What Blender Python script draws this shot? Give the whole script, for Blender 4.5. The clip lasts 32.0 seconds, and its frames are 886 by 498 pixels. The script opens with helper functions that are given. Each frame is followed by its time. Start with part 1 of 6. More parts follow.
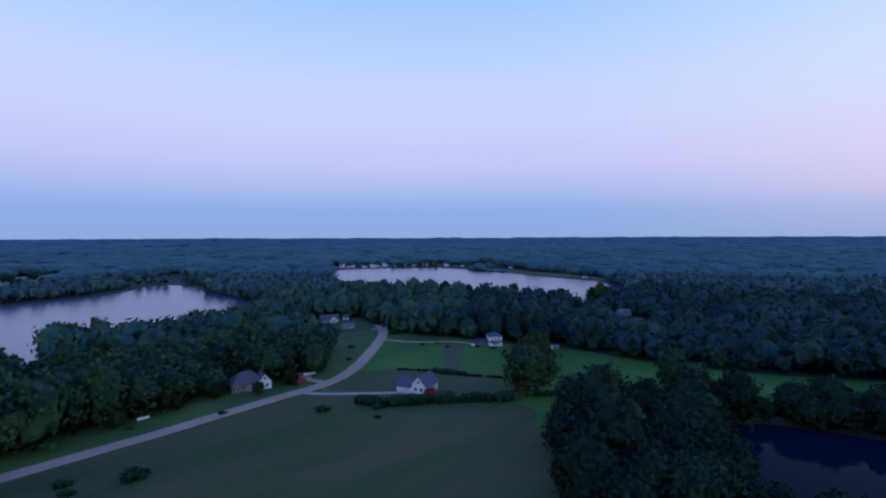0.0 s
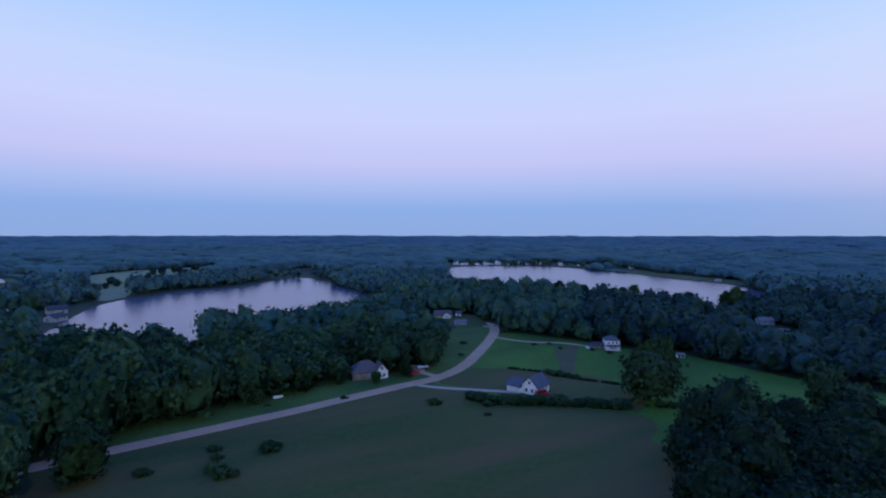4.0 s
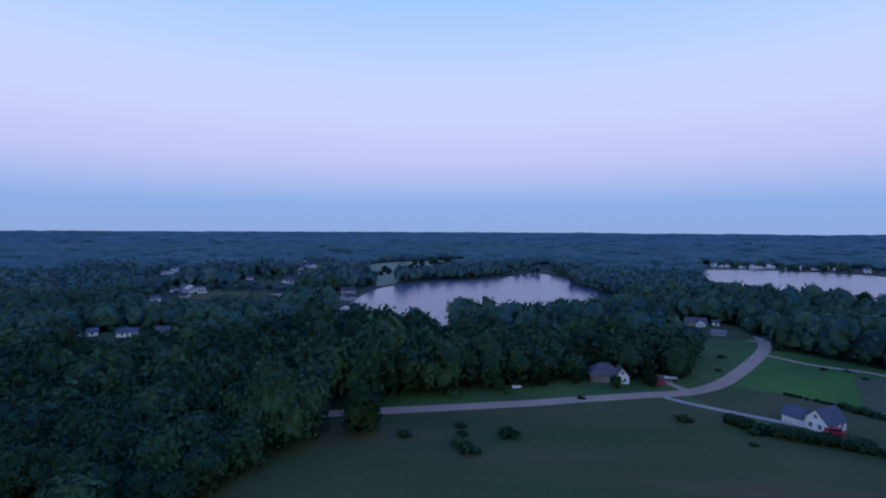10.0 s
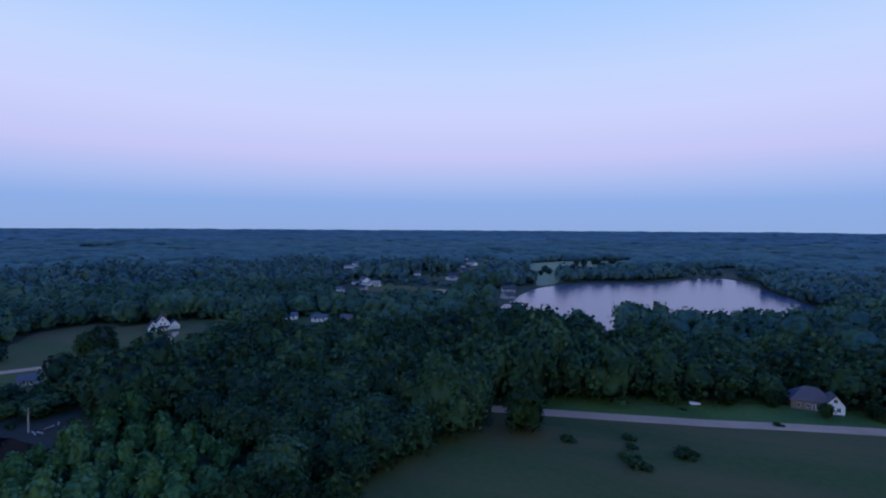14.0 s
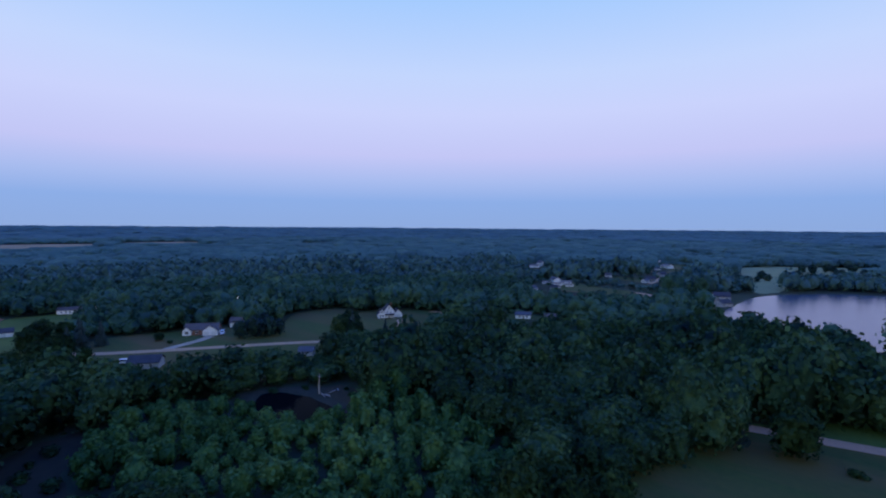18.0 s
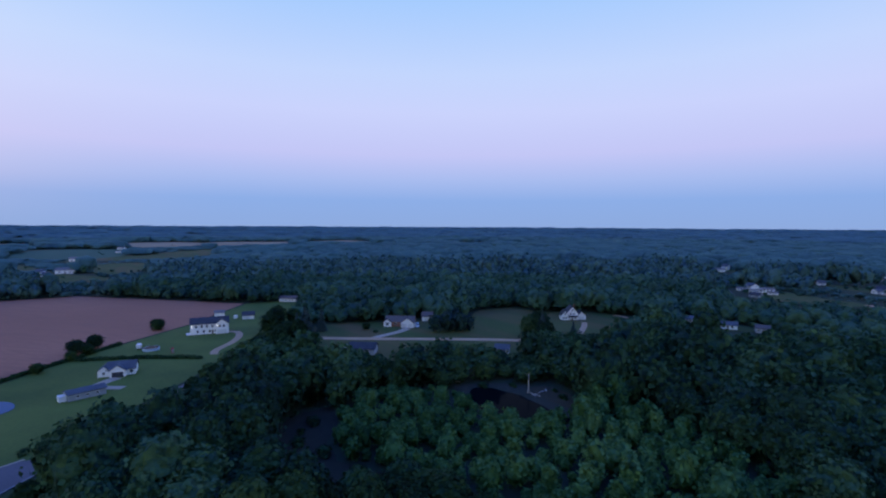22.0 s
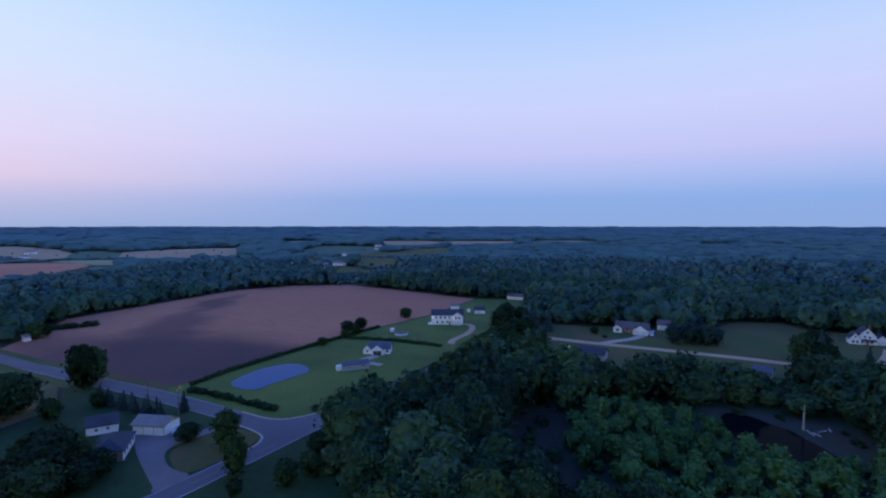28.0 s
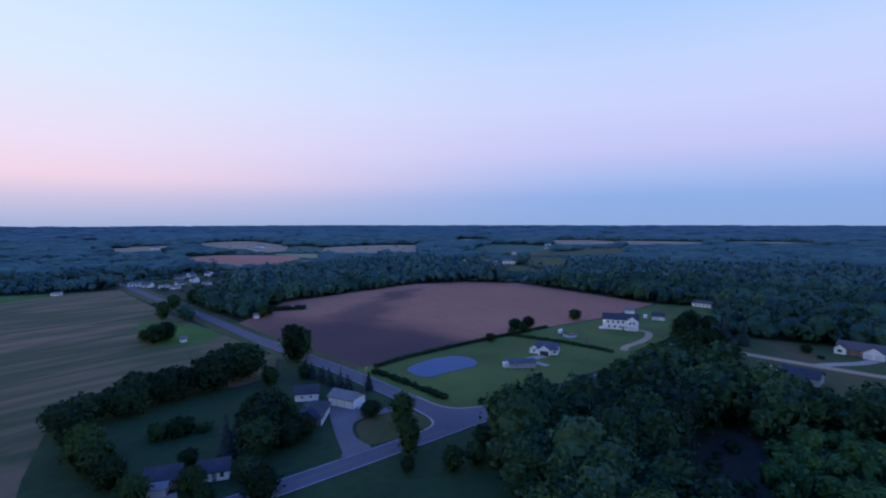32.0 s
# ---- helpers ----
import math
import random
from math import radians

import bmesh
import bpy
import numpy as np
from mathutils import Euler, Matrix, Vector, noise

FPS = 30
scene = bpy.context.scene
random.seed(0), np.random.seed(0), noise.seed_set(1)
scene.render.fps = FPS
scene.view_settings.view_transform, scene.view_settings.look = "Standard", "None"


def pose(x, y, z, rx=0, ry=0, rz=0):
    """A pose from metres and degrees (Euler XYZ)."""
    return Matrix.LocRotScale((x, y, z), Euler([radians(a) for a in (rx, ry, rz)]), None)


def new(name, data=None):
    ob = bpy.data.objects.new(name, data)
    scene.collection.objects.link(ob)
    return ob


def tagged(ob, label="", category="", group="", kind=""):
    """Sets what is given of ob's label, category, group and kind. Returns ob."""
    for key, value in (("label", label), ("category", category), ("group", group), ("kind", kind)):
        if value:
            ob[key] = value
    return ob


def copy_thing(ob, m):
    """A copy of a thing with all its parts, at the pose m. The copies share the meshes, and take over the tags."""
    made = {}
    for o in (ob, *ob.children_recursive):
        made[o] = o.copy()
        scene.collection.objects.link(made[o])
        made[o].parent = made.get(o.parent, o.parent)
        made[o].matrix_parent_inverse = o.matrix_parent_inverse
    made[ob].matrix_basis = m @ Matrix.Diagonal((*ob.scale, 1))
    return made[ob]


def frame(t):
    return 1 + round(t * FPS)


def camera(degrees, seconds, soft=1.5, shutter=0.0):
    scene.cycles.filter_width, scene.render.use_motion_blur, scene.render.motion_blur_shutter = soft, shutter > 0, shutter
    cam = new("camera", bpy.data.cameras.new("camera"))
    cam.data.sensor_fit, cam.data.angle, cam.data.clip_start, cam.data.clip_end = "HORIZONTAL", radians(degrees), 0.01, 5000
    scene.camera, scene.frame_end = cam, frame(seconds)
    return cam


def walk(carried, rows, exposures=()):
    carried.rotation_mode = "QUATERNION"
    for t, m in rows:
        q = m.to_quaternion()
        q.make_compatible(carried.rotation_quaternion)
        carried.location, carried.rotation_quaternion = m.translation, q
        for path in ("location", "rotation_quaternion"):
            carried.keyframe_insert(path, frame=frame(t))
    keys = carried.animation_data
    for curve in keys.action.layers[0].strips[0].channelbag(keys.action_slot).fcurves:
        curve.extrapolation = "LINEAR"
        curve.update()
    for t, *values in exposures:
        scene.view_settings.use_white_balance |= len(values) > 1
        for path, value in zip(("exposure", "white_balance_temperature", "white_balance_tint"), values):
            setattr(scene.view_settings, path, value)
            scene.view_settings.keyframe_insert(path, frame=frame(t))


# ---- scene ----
cam = camera(84.2, 32.0, soft=2.1)
PATH = [
    (0, pose(-0.00, -0.00, 59.89, 88.47, 0.22, 0.00)),
    (0.5, pose(0.03, 0.06, 59.92, 88.50, 0.23, 1.44)),
    (1, pose(0.08, 0.10, 59.95, 88.47, 0.19, 2.93)),
    (1.5, pose(0.16, 0.15, 59.98, 88.47, 0.18, 4.45)),
    (2, pose(0.27, 0.18, 59.99, 88.44, 0.17, 5.79)),
    (2.5, pose(0.39, 0.20, 59.97, 88.40, 0.10, 7.15)),
    (3, pose(0.49, 0.25, 59.94, 88.35, 0.04, 8.98)),
    (3.5, pose(0.51, 0.32, 59.95, 88.29, 0.02, 11.04)),
    (5.5, pose(0.29, 0.74, 60.06, 88.09, -0.14, 20.06)),
    (6, pose(0.24, 0.81, 60.07, 88.01, -0.14, 22.37)),
    (6.5, pose(0.21, 0.83, 60.05, 88.00, -0.15, 24.51)),
    (7, pose(0.19, 0.77, 60.02, 87.97, -0.13, 26.82)),
    (7.5, pose(0.18, 0.71, 59.99, 87.97, -0.18, 29.23)),
    (8, pose(0.14, 0.68, 59.95, 87.91, -0.26, 31.65)),
    (8.5, pose(0.04, 0.68, 59.89, 87.90, -0.26, 33.94)),
    (9, pose(-0.07, 0.72, 59.82, 87.87, -0.29, 36.21)),
    (9.5, pose(-0.15, 0.79, 59.77, 87.86, -0.31, 38.34)),
    (10, pose(-0.21, 0.88, 59.74, 87.85, -0.28, 40.58)),
    (10.5, pose(-0.30, 1.02, 59.73, 87.82, -0.27, 43.19)),
    (11, pose(-0.42, 1.18, 59.73, 87.80, -0.31, 45.96)),
    (11.5, pose(-0.53, 1.32, 59.74, 87.77, -0.36, 48.31)),
    (12, pose(-0.61, 1.37, 59.75, 87.73, -0.32, 50.34)),
    (12.5, pose(-0.65, 1.28, 59.76, 87.71, -0.34, 52.38)),
    (13, pose(-0.69, 0.96, 59.81, 87.67, -0.36, 54.51)),
    (13.5, pose(-0.80, 0.32, 59.91, 87.63, -0.36, 56.91)),
    (14, pose(-1.00, -0.78, 60.03, 87.62, -0.35, 59.00)),
    (14.5, pose(-1.37, -2.43, 60.13, 87.61, -0.39, 61.33)),
    (16.5, pose(-3.35, -11.90, 60.30, 87.47, -0.50, 71.07)),
    (17, pose(-3.87, -14.88, 60.29, 87.42, -0.47, 73.87)),
    (17.5, pose(-4.38, -18.28, 60.27, 87.41, -0.45, 76.63)),
    (18, pose(-4.81, -21.93, 60.21, 87.39, -0.45, 78.85)),
    (18.5, pose(-5.11, -25.63, 60.16, 87.38, -0.46, 80.82)),
    (19, pose(-5.39, -29.22, 60.09, 87.36, -0.40, 82.80)),
    (19.5, pose(-5.71, -32.61, 60.03, 87.33, -0.40, 84.84)),
    (20, pose(-6.08, -35.68, 59.97, 87.32, -0.42, 87.23)),
    (20.5, pose(-6.47, -38.38, 59.93, 87.31, -0.41, 89.14)),
    (21, pose(-6.84, -40.68, 59.91, 87.29, -0.35, 91.00)),
    (21.5, pose(-7.16, -42.54, 59.90, 87.27, -0.36, 93.23)),
    (22, pose(-7.46, -43.94, 59.88, 87.26, -0.32, 96.09)),
    (22.5, pose(-7.70, -44.90, 59.87, 87.24, -0.29, 98.27)),
    (23, pose(-7.88, -45.53, 59.87, 87.21, -0.33, 100.16)),
    (23.5, pose(-7.99, -45.95, 59.88, 87.17, -0.30, 102.56)),
    (24, pose(-8.09, -46.27, 59.92, 87.18, -0.30, 105.03)),
    (24.5, pose(-8.19, -46.52, 59.93, 87.15, -0.20, 107.22)),
    (25, pose(-8.25, -46.72, 59.93, 87.15, -0.18, 109.21)),
    (25.5, pose(-8.26, -46.86, 59.92, 87.14, -0.16, 111.44)),
    (27.5, pose(-8.30, -47.14, 59.89, 87.17, -0.03, 119.28)),
    (28, pose(-8.31, -47.14, 59.90, 87.18, -0.02, 121.74)),
    (28.5, pose(-8.34, -47.11, 59.92, 87.17, -0.03, 124.50)),
    (29, pose(-8.40, -47.06, 59.95, 87.17, 0.01, 127.40)),
    (29.5, pose(-8.48, -47.00, 59.98, 87.14, -0.01, 129.93)),
    (30, pose(-8.57, -46.92, 59.99, 87.11, -0.02, 132.23)),
    (30.5, pose(-8.65, -46.82, 59.98, 87.09, -0.01, 134.58)),
    (31, pose(-8.68, -46.72, 59.96, 87.05, -0.00, 137.00)),
    (31.5, pose(-8.67, -46.61, 59.95, 87.06, 0.04, 139.43)),
    (32, pose(-8.63, -46.49, 59.92, 87.04, 0.02, 141.43)),
]
walk(cam, PATH)

# ---- world: clear sky a quarter of an hour after sunset, no sun above the horizon ----
AFTERGLOW = Vector((0.82, -0.57, 0.0))


def lin(r, g, b):
    """A colour in 0..255 display values, as linear RGBA."""
    f = lambda v: v / 12.92 if v <= 0.04045 else ((v + 0.055) / 1.055) ** 2.4
    return (f(r / 255), f(g / 255), f(b / 255), 1.0)


def ramp(nodes, stops):
    n = nodes.new("ShaderNodeValToRGB")
    e = n.color_ramp.elements
    while len(e) < len(stops):
        e.new(0.5)
    for el, (p, c) in zip(e, stops):
        el.position, el.color = p, c
    return n


world = bpy.data.worlds.new("dusk_sky")
scene.world = world
world.use_nodes = True
wn, wl = world.node_tree.nodes, world.node_tree.links
coord = wn.new("ShaderNodeTexCoord")
split = wn.new("ShaderNodeSeparateXYZ")
wl.new(coord.outputs["Generated"], split.inputs[0])
shade_side = ramp(wn, [(0.0, lin(142, 171, 223)), (0.05, lin(141, 174, 231)), (0.09, lin(168, 188, 239)), (0.14, lin(195, 199, 246)),
                       (0.22, lin(202, 211, 253)), (0.29, lin(195, 214, 254)), (0.43, lin(160, 202, 255)), (0.6, (0.095, 0.33, 1.1, 1)), (1.0, (0.03, 0.138, 1.34, 1))])
glow_side = ramp(wn, [(0.0, lin(168, 180, 218)), (0.04, lin(205, 197, 226)), (0.08, lin(246, 216, 234)), (0.14, lin(239, 226, 248)),
                      (0.25, lin(222, 236, 255)), (0.43, lin(202, 232, 255)), (0.6, (0.12, 0.38, 1.08, 1)), (1.0, (0.03, 0.138, 1.34, 1))])
wl.new(split.outputs["Z"], shade_side.inputs[0])
wl.new(split.outputs["Z"], glow_side.inputs[0])
dot = wn.new("ShaderNodeVectorMath")
dot.operation = "DOT_PRODUCT"
dot.inputs[1].default_value = AFTERGLOW
wl.new(coord.outputs["Generated"], dot.inputs[0])
side = wn.new("ShaderNodeMapRange")
side.interpolation_type = "SMOOTHSTEP"
side.inputs["From Min"].default_value, side.inputs["From Max"].default_value = -0.47, 0.8
wl.new(dot.outputs["Value"], side.inputs["Value"])
both = wn.new("ShaderNodeMix")
both.data_type = "RGBA"
wl.new(side.outputs[0], both.inputs["Factor"])
wl.new(shade_side.outputs[0], both.inputs["A"])
wl.new(glow_side.outputs[0], both.inputs["B"])
wl.new(both.outputs["Result"], wn["Background"].inputs["Color"])
wn["Background"].inputs["Strength"].default_value = 1.0
scene.view_settings.exposure = 0.0

# ---- materials ----
def surface(name, dark, light, fine=2.0, coarse=0.05, rough=0.85, bump=0.0, rand=0.0, metal=0.0, spread=0.5, spec=0.3, island=0.0):
    """A mottled surface: two colours mixed by a fine and a coarse noise, sizes in 1/metre, with relief and a change from thing to thing."""
    m = bpy.data.materials.new(name)
    m.use_nodes = True
    n, l = m.node_tree.nodes, m.node_tree.links
    p = n["Principled BSDF"]
    p.inputs["Roughness"].default_value, p.inputs["Metallic"].default_value = rough, metal
    p.inputs["Specular IOR Level"].default_value = spec
    geo = n.new("ShaderNodeNewGeometry")
    noises = []
    for s, det in ((fine, 4), (coarse, 3)):
        t = n.new("ShaderNodeTexNoise")
        t.inputs["Scale"].default_value, t.inputs["Detail"].default_value = s, det
        l.new(geo.outputs["Position"], t.inputs["Vector"])
        noises.append(t)
    blend = n.new("ShaderNodeMix")
    blend.inputs["Factor"].default_value = spread
    l.new(noises[0].outputs["Fac"], blend.inputs["A"])
    l.new(noises[1].outputs["Fac"], blend.inputs["B"])
    last = blend.outputs["Result"]
    for amount, node, out in ((rand, "ShaderNodeObjectInfo", "Random"), (island, "ShaderNodeNewGeometry", "Random Per Island")):
        if amount:
            r, mul = n.new(node), n.new("ShaderNodeMath")
            mul.operation = "MULTIPLY_ADD"
            mul.inputs[1].default_value = amount
            l.new(r.outputs[out], mul.inputs[0])
            sub = n.new("ShaderNodeMath")
            sub.operation, sub.inputs[1].default_value = "SUBTRACT", amount / 2
            l.new(last, mul.inputs[2])
            l.new(mul.outputs[0], sub.inputs[0])
            last = sub.outputs[0]
    tone = ramp(n, [(0.3, (*dark, 1)), (0.7, (*light, 1))])
    l.new(last, tone.inputs[0])
    l.new(tone.outputs[0], p.inputs["Base Color"])
    if bump:
        b = n.new("ShaderNodeBump")
        b.inputs["Strength"].default_value, b.inputs["Distance"].default_value = 0.6, bump
        l.new(noises[0].outputs["Fac"], b.inputs["Height"])
        l.new(b.outputs[0], p.inputs["Normal"])
    return m


def banded(name, dark, light, stain, direction, period, rough=0.95):
    """Field ground with rows of one direction and broad stains of its own."""
    m = surface(name, dark, light, 0.5, 0.012, rough, 0.1, spread=0.6)
    n, l = m.node_tree.nodes, m.node_tree.links
    p, geo = n["Principled BSDF"], n["Geometry"]
    turn = n.new("ShaderNodeMapping")
    turn.inputs["Rotation"].default_value[2] = direction
    l.new(geo.outputs["Position"], turn.inputs["Vector"])
    stretch = n.new("ShaderNodeMapping")
    stretch.inputs["Scale"].default_value = (1.0 / period, 0.17 / period, 1.0)
    l.new(turn.outputs[0], stretch.inputs["Vector"])
    rows = n.new("ShaderNodeTexNoise")
    rows.inputs["Scale"].default_value, rows.inputs["Detail"].default_value = 1.0, 6
    rows.inputs["Distortion"].default_value = 1.5
    l.new(stretch.outputs[0], rows.inputs["Vector"])
    cut = ramp(n, [(0.43, (0, 0, 0, 1)), (0.68, (1, 1, 1, 1))])
    l.new(rows.outputs["Fac"], cut.inputs[0])
    mix = n.new("ShaderNodeMix")
    mix.data_type = "RGBA"
    mix.inputs["B"].default_value = (*stain, 1)
    before = p.inputs["Base Color"].links[0].from_socket
    l.new(before, mix.inputs["A"])
    l.new(cut.outputs[0], mix.inputs["Factor"])
    l.new(mix.outputs["Result"], p.inputs["Base Color"])
    return m


def damp_soil(m, colour):
    """Broad darker sweeps where the soil is still damp: soft patches with a centre, a length, a width and a turn."""
    n, l = m.node_tree.nodes, m.node_tree.links
    p, geo = n["Principled BSDF"], n["Geometry"]
    for cx, cy, a, w, turn, amount in ((-128, -268, 120, 66, 1.9, 0.92), (-165, -330, 95, 30, 0.75, 0.7), (-235, -392, 60, 18, 0.6, 0.75), (-140, -238, 50, 22, 0.1, 0.6)):
        mp, gr, sm, mul, mix = (n.new(k) for k in ("ShaderNodeMapping", "ShaderNodeTexGradient", "ShaderNodeMapRange", "ShaderNodeMath", "ShaderNodeMix"))
        mp.vector_type = "TEXTURE"
        mp.inputs["Location"].default_value, mp.inputs["Rotation"].default_value, mp.inputs["Scale"].default_value = (cx, cy, 0), (0, 0, turn), (a, w, 50)
        wob = n.new("ShaderNodeTexNoise")
        wob.inputs["Scale"].default_value = 0.03
        l.new(geo.outputs["Position"], wob.inputs["Vector"])
        add = n.new("ShaderNodeVectorMath")
        add.operation = "MULTIPLY_ADD"
        add.inputs[1].default_value = (40, 40, 0)
        l.new(wob.outputs["Color"], add.inputs[0])
        l.new(geo.outputs["Position"], add.inputs[2])
        l.new(add.outputs[0], mp.inputs["Vector"])
        mp.inputs["Location"].default_value = (cx + 20, cy + 20, 0)
        gr.gradient_type = "SPHERICAL"
        l.new(mp.outputs[0], gr.inputs[0])
        sm.interpolation_type = "SMOOTHSTEP"
        sm.inputs["From Max"].default_value = 0.7
        l.new(gr.outputs["Fac"], sm.inputs["Value"])
        mul.operation, mul.inputs[1].default_value = "MULTIPLY", amount
        l.new(sm.outputs[0], mul.inputs[0])
        mix.data_type = "RGBA"
        mix.inputs["B"].default_value = (*colour, 1)
        l.new(p.inputs["Base Color"].links[0].from_socket, mix.inputs["A"])
        l.new(mul.outputs[0], mix.inputs["Factor"])
        l.new(mix.outputs["Result"], p.inputs["Base Color"])


def water_surface(name, base, ripple, rough=0.14, ior=1.33):
    m = bpy.data.materials.new(name)
    m.use_nodes = True
    n, l = m.node_tree.nodes, m.node_tree.links
    p = n["Principled BSDF"]
    p.inputs["Base Color"].default_value = (*base, 1)
    p.inputs["Roughness"].default_value, p.inputs["IOR"].default_value = rough, ior
    geo, t, b = n.new("ShaderNodeNewGeometry"), n.new("ShaderNodeTexNoise"), n.new("ShaderNodeBump")
    t.inputs["Scale"].default_value, t.inputs["Detail"].default_value = 0.9, 3
    l.new(geo.outputs["Position"], t.inputs["Vector"])
    b.inputs["Strength"].default_value, b.inputs["Distance"].default_value = 0.5, ripple
    l.new(t.outputs["Fac"], b.inputs["Height"])
    l.new(b.outputs[0], p.inputs["Normal"])
    return m


def glowing(name, colour, strength):
    m = bpy.data.materials.new(name)
    m.use_nodes = True
    p = m.node_tree.nodes["Principled BSDF"]
    p.inputs["Emission Color"].default_value, p.inputs["Emission Strength"].default_value = (*colour, 1), strength
    return m


def foliage(name, dark, mid, light, grove=False, fine=1.1, coarse=0.05, tree=0.55, speckle=0.24, rough=0.85, haze_sheen=0.0):
    """Leaves: three colours chosen from tree to tree, with mottling inside a crown and over the woods, light passing
    through them, and a blue-tinted sheen standing in for distance haze.
    """
    m = bpy.data.materials.new(name)
    m.use_nodes = True
    n, l = m.node_tree.nodes, m.node_tree.links
    p = n["Principled BSDF"]
    p.inputs["Roughness"].default_value, p.inputs["Specular IOR Level"].default_value = rough, 0.12
    geo = n.new("ShaderNodeNewGeometry")
    if grove:
        own = n.new("ShaderNodeAttribute")
        own.attribute_name = "tree_tone"
        tone = own.outputs["Fac"]
    else:
        tone = n.new("ShaderNodeObjectInfo").outputs["Random"]
    total = None
    for source, amount in ((tone, tree), (geo.outputs["Random Per Island"], speckle), (fine, 0.5), (coarse, 0.7)):
        if isinstance(source, float):
            t = n.new("ShaderNodeTexNoise")
            t.inputs["Scale"].default_value, t.inputs["Detail"].default_value = source, 3
            l.new(geo.outputs["Position"], t.inputs["Vector"])
            source = t.outputs["Fac"]
        mul = n.new("ShaderNodeMath")
        mul.operation, mul.inputs[1].default_value = "MULTIPLY_ADD", amount
        mul.inputs[2].default_value = 0.5 - amount / 2
        l.new(source, mul.inputs[0])
        if total is not None:
            mul.inputs[2].default_value = 0.0
            off = n.new("ShaderNodeMath")
            off.operation, off.inputs[1].default_value = "SUBTRACT", amount / 2
            l.new(mul.outputs[0], off.inputs[0])
            add = n.new("ShaderNodeMath")
            l.new(total, add.inputs[0])
            l.new(off.outputs[0], add.inputs[1])
            total = add.outputs[0]
        else:
            total = mul.outputs[0]
    cr = ramp(n, [(0.2, (*dark, 1)), (0.52, (*mid, 1)), (0.85, (*light, 1))])
    l.new(total, cr.inputs[0])
    l.new(cr.outputs[0], p.inputs["Base Color"])
    leafy, relief = n.new("ShaderNodeTexNoise"), n.new("ShaderNodeBump")
    leafy.inputs["Scale"].default_value, leafy.inputs["Detail"].default_value = fine * 1.6, 2
    l.new(geo.outputs["Position"], leafy.inputs["Vector"])
    relief.inputs["Strength"].default_value, relief.inputs["Distance"].default_value = 0.5, 0.5 / fine
    l.new(leafy.outputs["Fac"], relief.inputs["Height"])
    l.new(relief.outputs[0], p.inputs["Normal"])
    # blue-tinted sheen imitates the haze of the air before far trees
    p.inputs["Sheen Weight"].default_value, p.inputs["Sheen Roughness"].default_value, p.inputs["Sheen Tint"].default_value = haze_sheen, 0.7, (0.3, 0.6, 1.0, 1)
    thin, mix = n.new("ShaderNodeBsdfTranslucent"), n.new("ShaderNodeMixShader")
    l.new(cr.outputs[0], thin.inputs["Color"])
    mix.inputs[0].default_value = 0.22
    l.new(p.outputs[0], mix.inputs[1])
    l.new(thin.outputs[0], mix.inputs[2])
    l.new(mix.outputs[0], n["Material Output"].inputs["Surface"])
    return m


FLOOR = surface("woodland_floor", (0.01, 0.018, 0.01), (0.04, 0.058, 0.024), 0.3, 0.006, 0.95, spread=0.75)
PASTURE = surface("green_pasture", (0.03, 0.084, 0.009), (0.08, 0.18, 0.016), 0.5, 0.03, 0.9, 0.05, spread=0.65)
# darker grass colour that carries the shade among the yard trees
YARDGRASS = surface("shaded_yard_grass", (0.011, 0.032, 0.009), (0.034, 0.075, 0.018), 0.35, 0.05, 0.95, 0.15, spread=0.55)
MEADOW = banded("dry_meadow", (0.03, 0.056, 0.011), (0.08, 0.105, 0.02), (0.125, 0.084, 0.03), 0.9, 38.0)
LAWN = surface("mown_lawn", (0.051, 0.086, 0.012), (0.132, 0.165, 0.027), 0.8, 0.035, 0.9, 0.02, spread=0.7)
VERGE = surface("rough_verge", (0.036, 0.078, 0.013), (0.092, 0.15, 0.026), 0.6, 0.05, 0.95, 0.1, spread=0.6)
PARK = surface("pale_park_grass", (0.2, 0.215, 0.09), (0.3, 0.3, 0.14), 0.2, 0.02, 0.95)
TILLED = banded("tilled_soil", (0.37, 0.13, 0.07), (0.52, 0.2, 0.108), (0.4, 0.15, 0.083), 0.15, 6.0)
damp_soil(TILLED, (0.08, 0.039, 0.038))
STUBBLE = banded("striped_hayfield", (0.045, 0.068, 0.02), (0.12, 0.105, 0.036), (0.27, 0.155, 0.075), 1.35, 17.0)
CLAY = surface("red_clay_field", (0.42, 0.15, 0.08), (0.56, 0.21, 0.115), 0.1, 0.01, 0.95)
TANFIELD = surface("pale_tan_field", (0.3, 0.2, 0.105), (0.44, 0.29, 0.165), 0.1, 0.01, 0.95)
TANFIELD_DULL = surface("trodden_soil", (0.06, 0.078, 0.024), (0.125, 0.1, 0.045), 0.4, 0.06, 0.95)
CROP = surface("green_crop", (0.03, 0.09, 0.05), (0.05, 0.12, 0.07), 0.1, 0.01, 0.95)
GRAVEL = surface("packed_gravel", (0.4, 0.235, 0.13), (0.6, 0.36, 0.205), 1.5, 0.08, 0.95, 0.03)
ASPHALT = surface("grey_asphalt", (0.1, 0.085, 0.088), (0.15, 0.128, 0.13), 2.0, 0.06, 0.85, 0.01, spread=0.6)
CONCRETE = surface("pale_concrete", (0.38, 0.28, 0.2), (0.5, 0.38, 0.27), 2.0, 0.2, 0.85, 0.01)
SAND = surface("bare_sand", (0.03, 0.025, 0.013), (0.07, 0.053, 0.027), 0.8, 0.06, 0.95, 0.08)
PAINT_LINE = surface("worn_road_paint", (0.2, 0.19, 0.18), (0.36, 0.35, 0.33), 3.0, 0.3, 0.7)
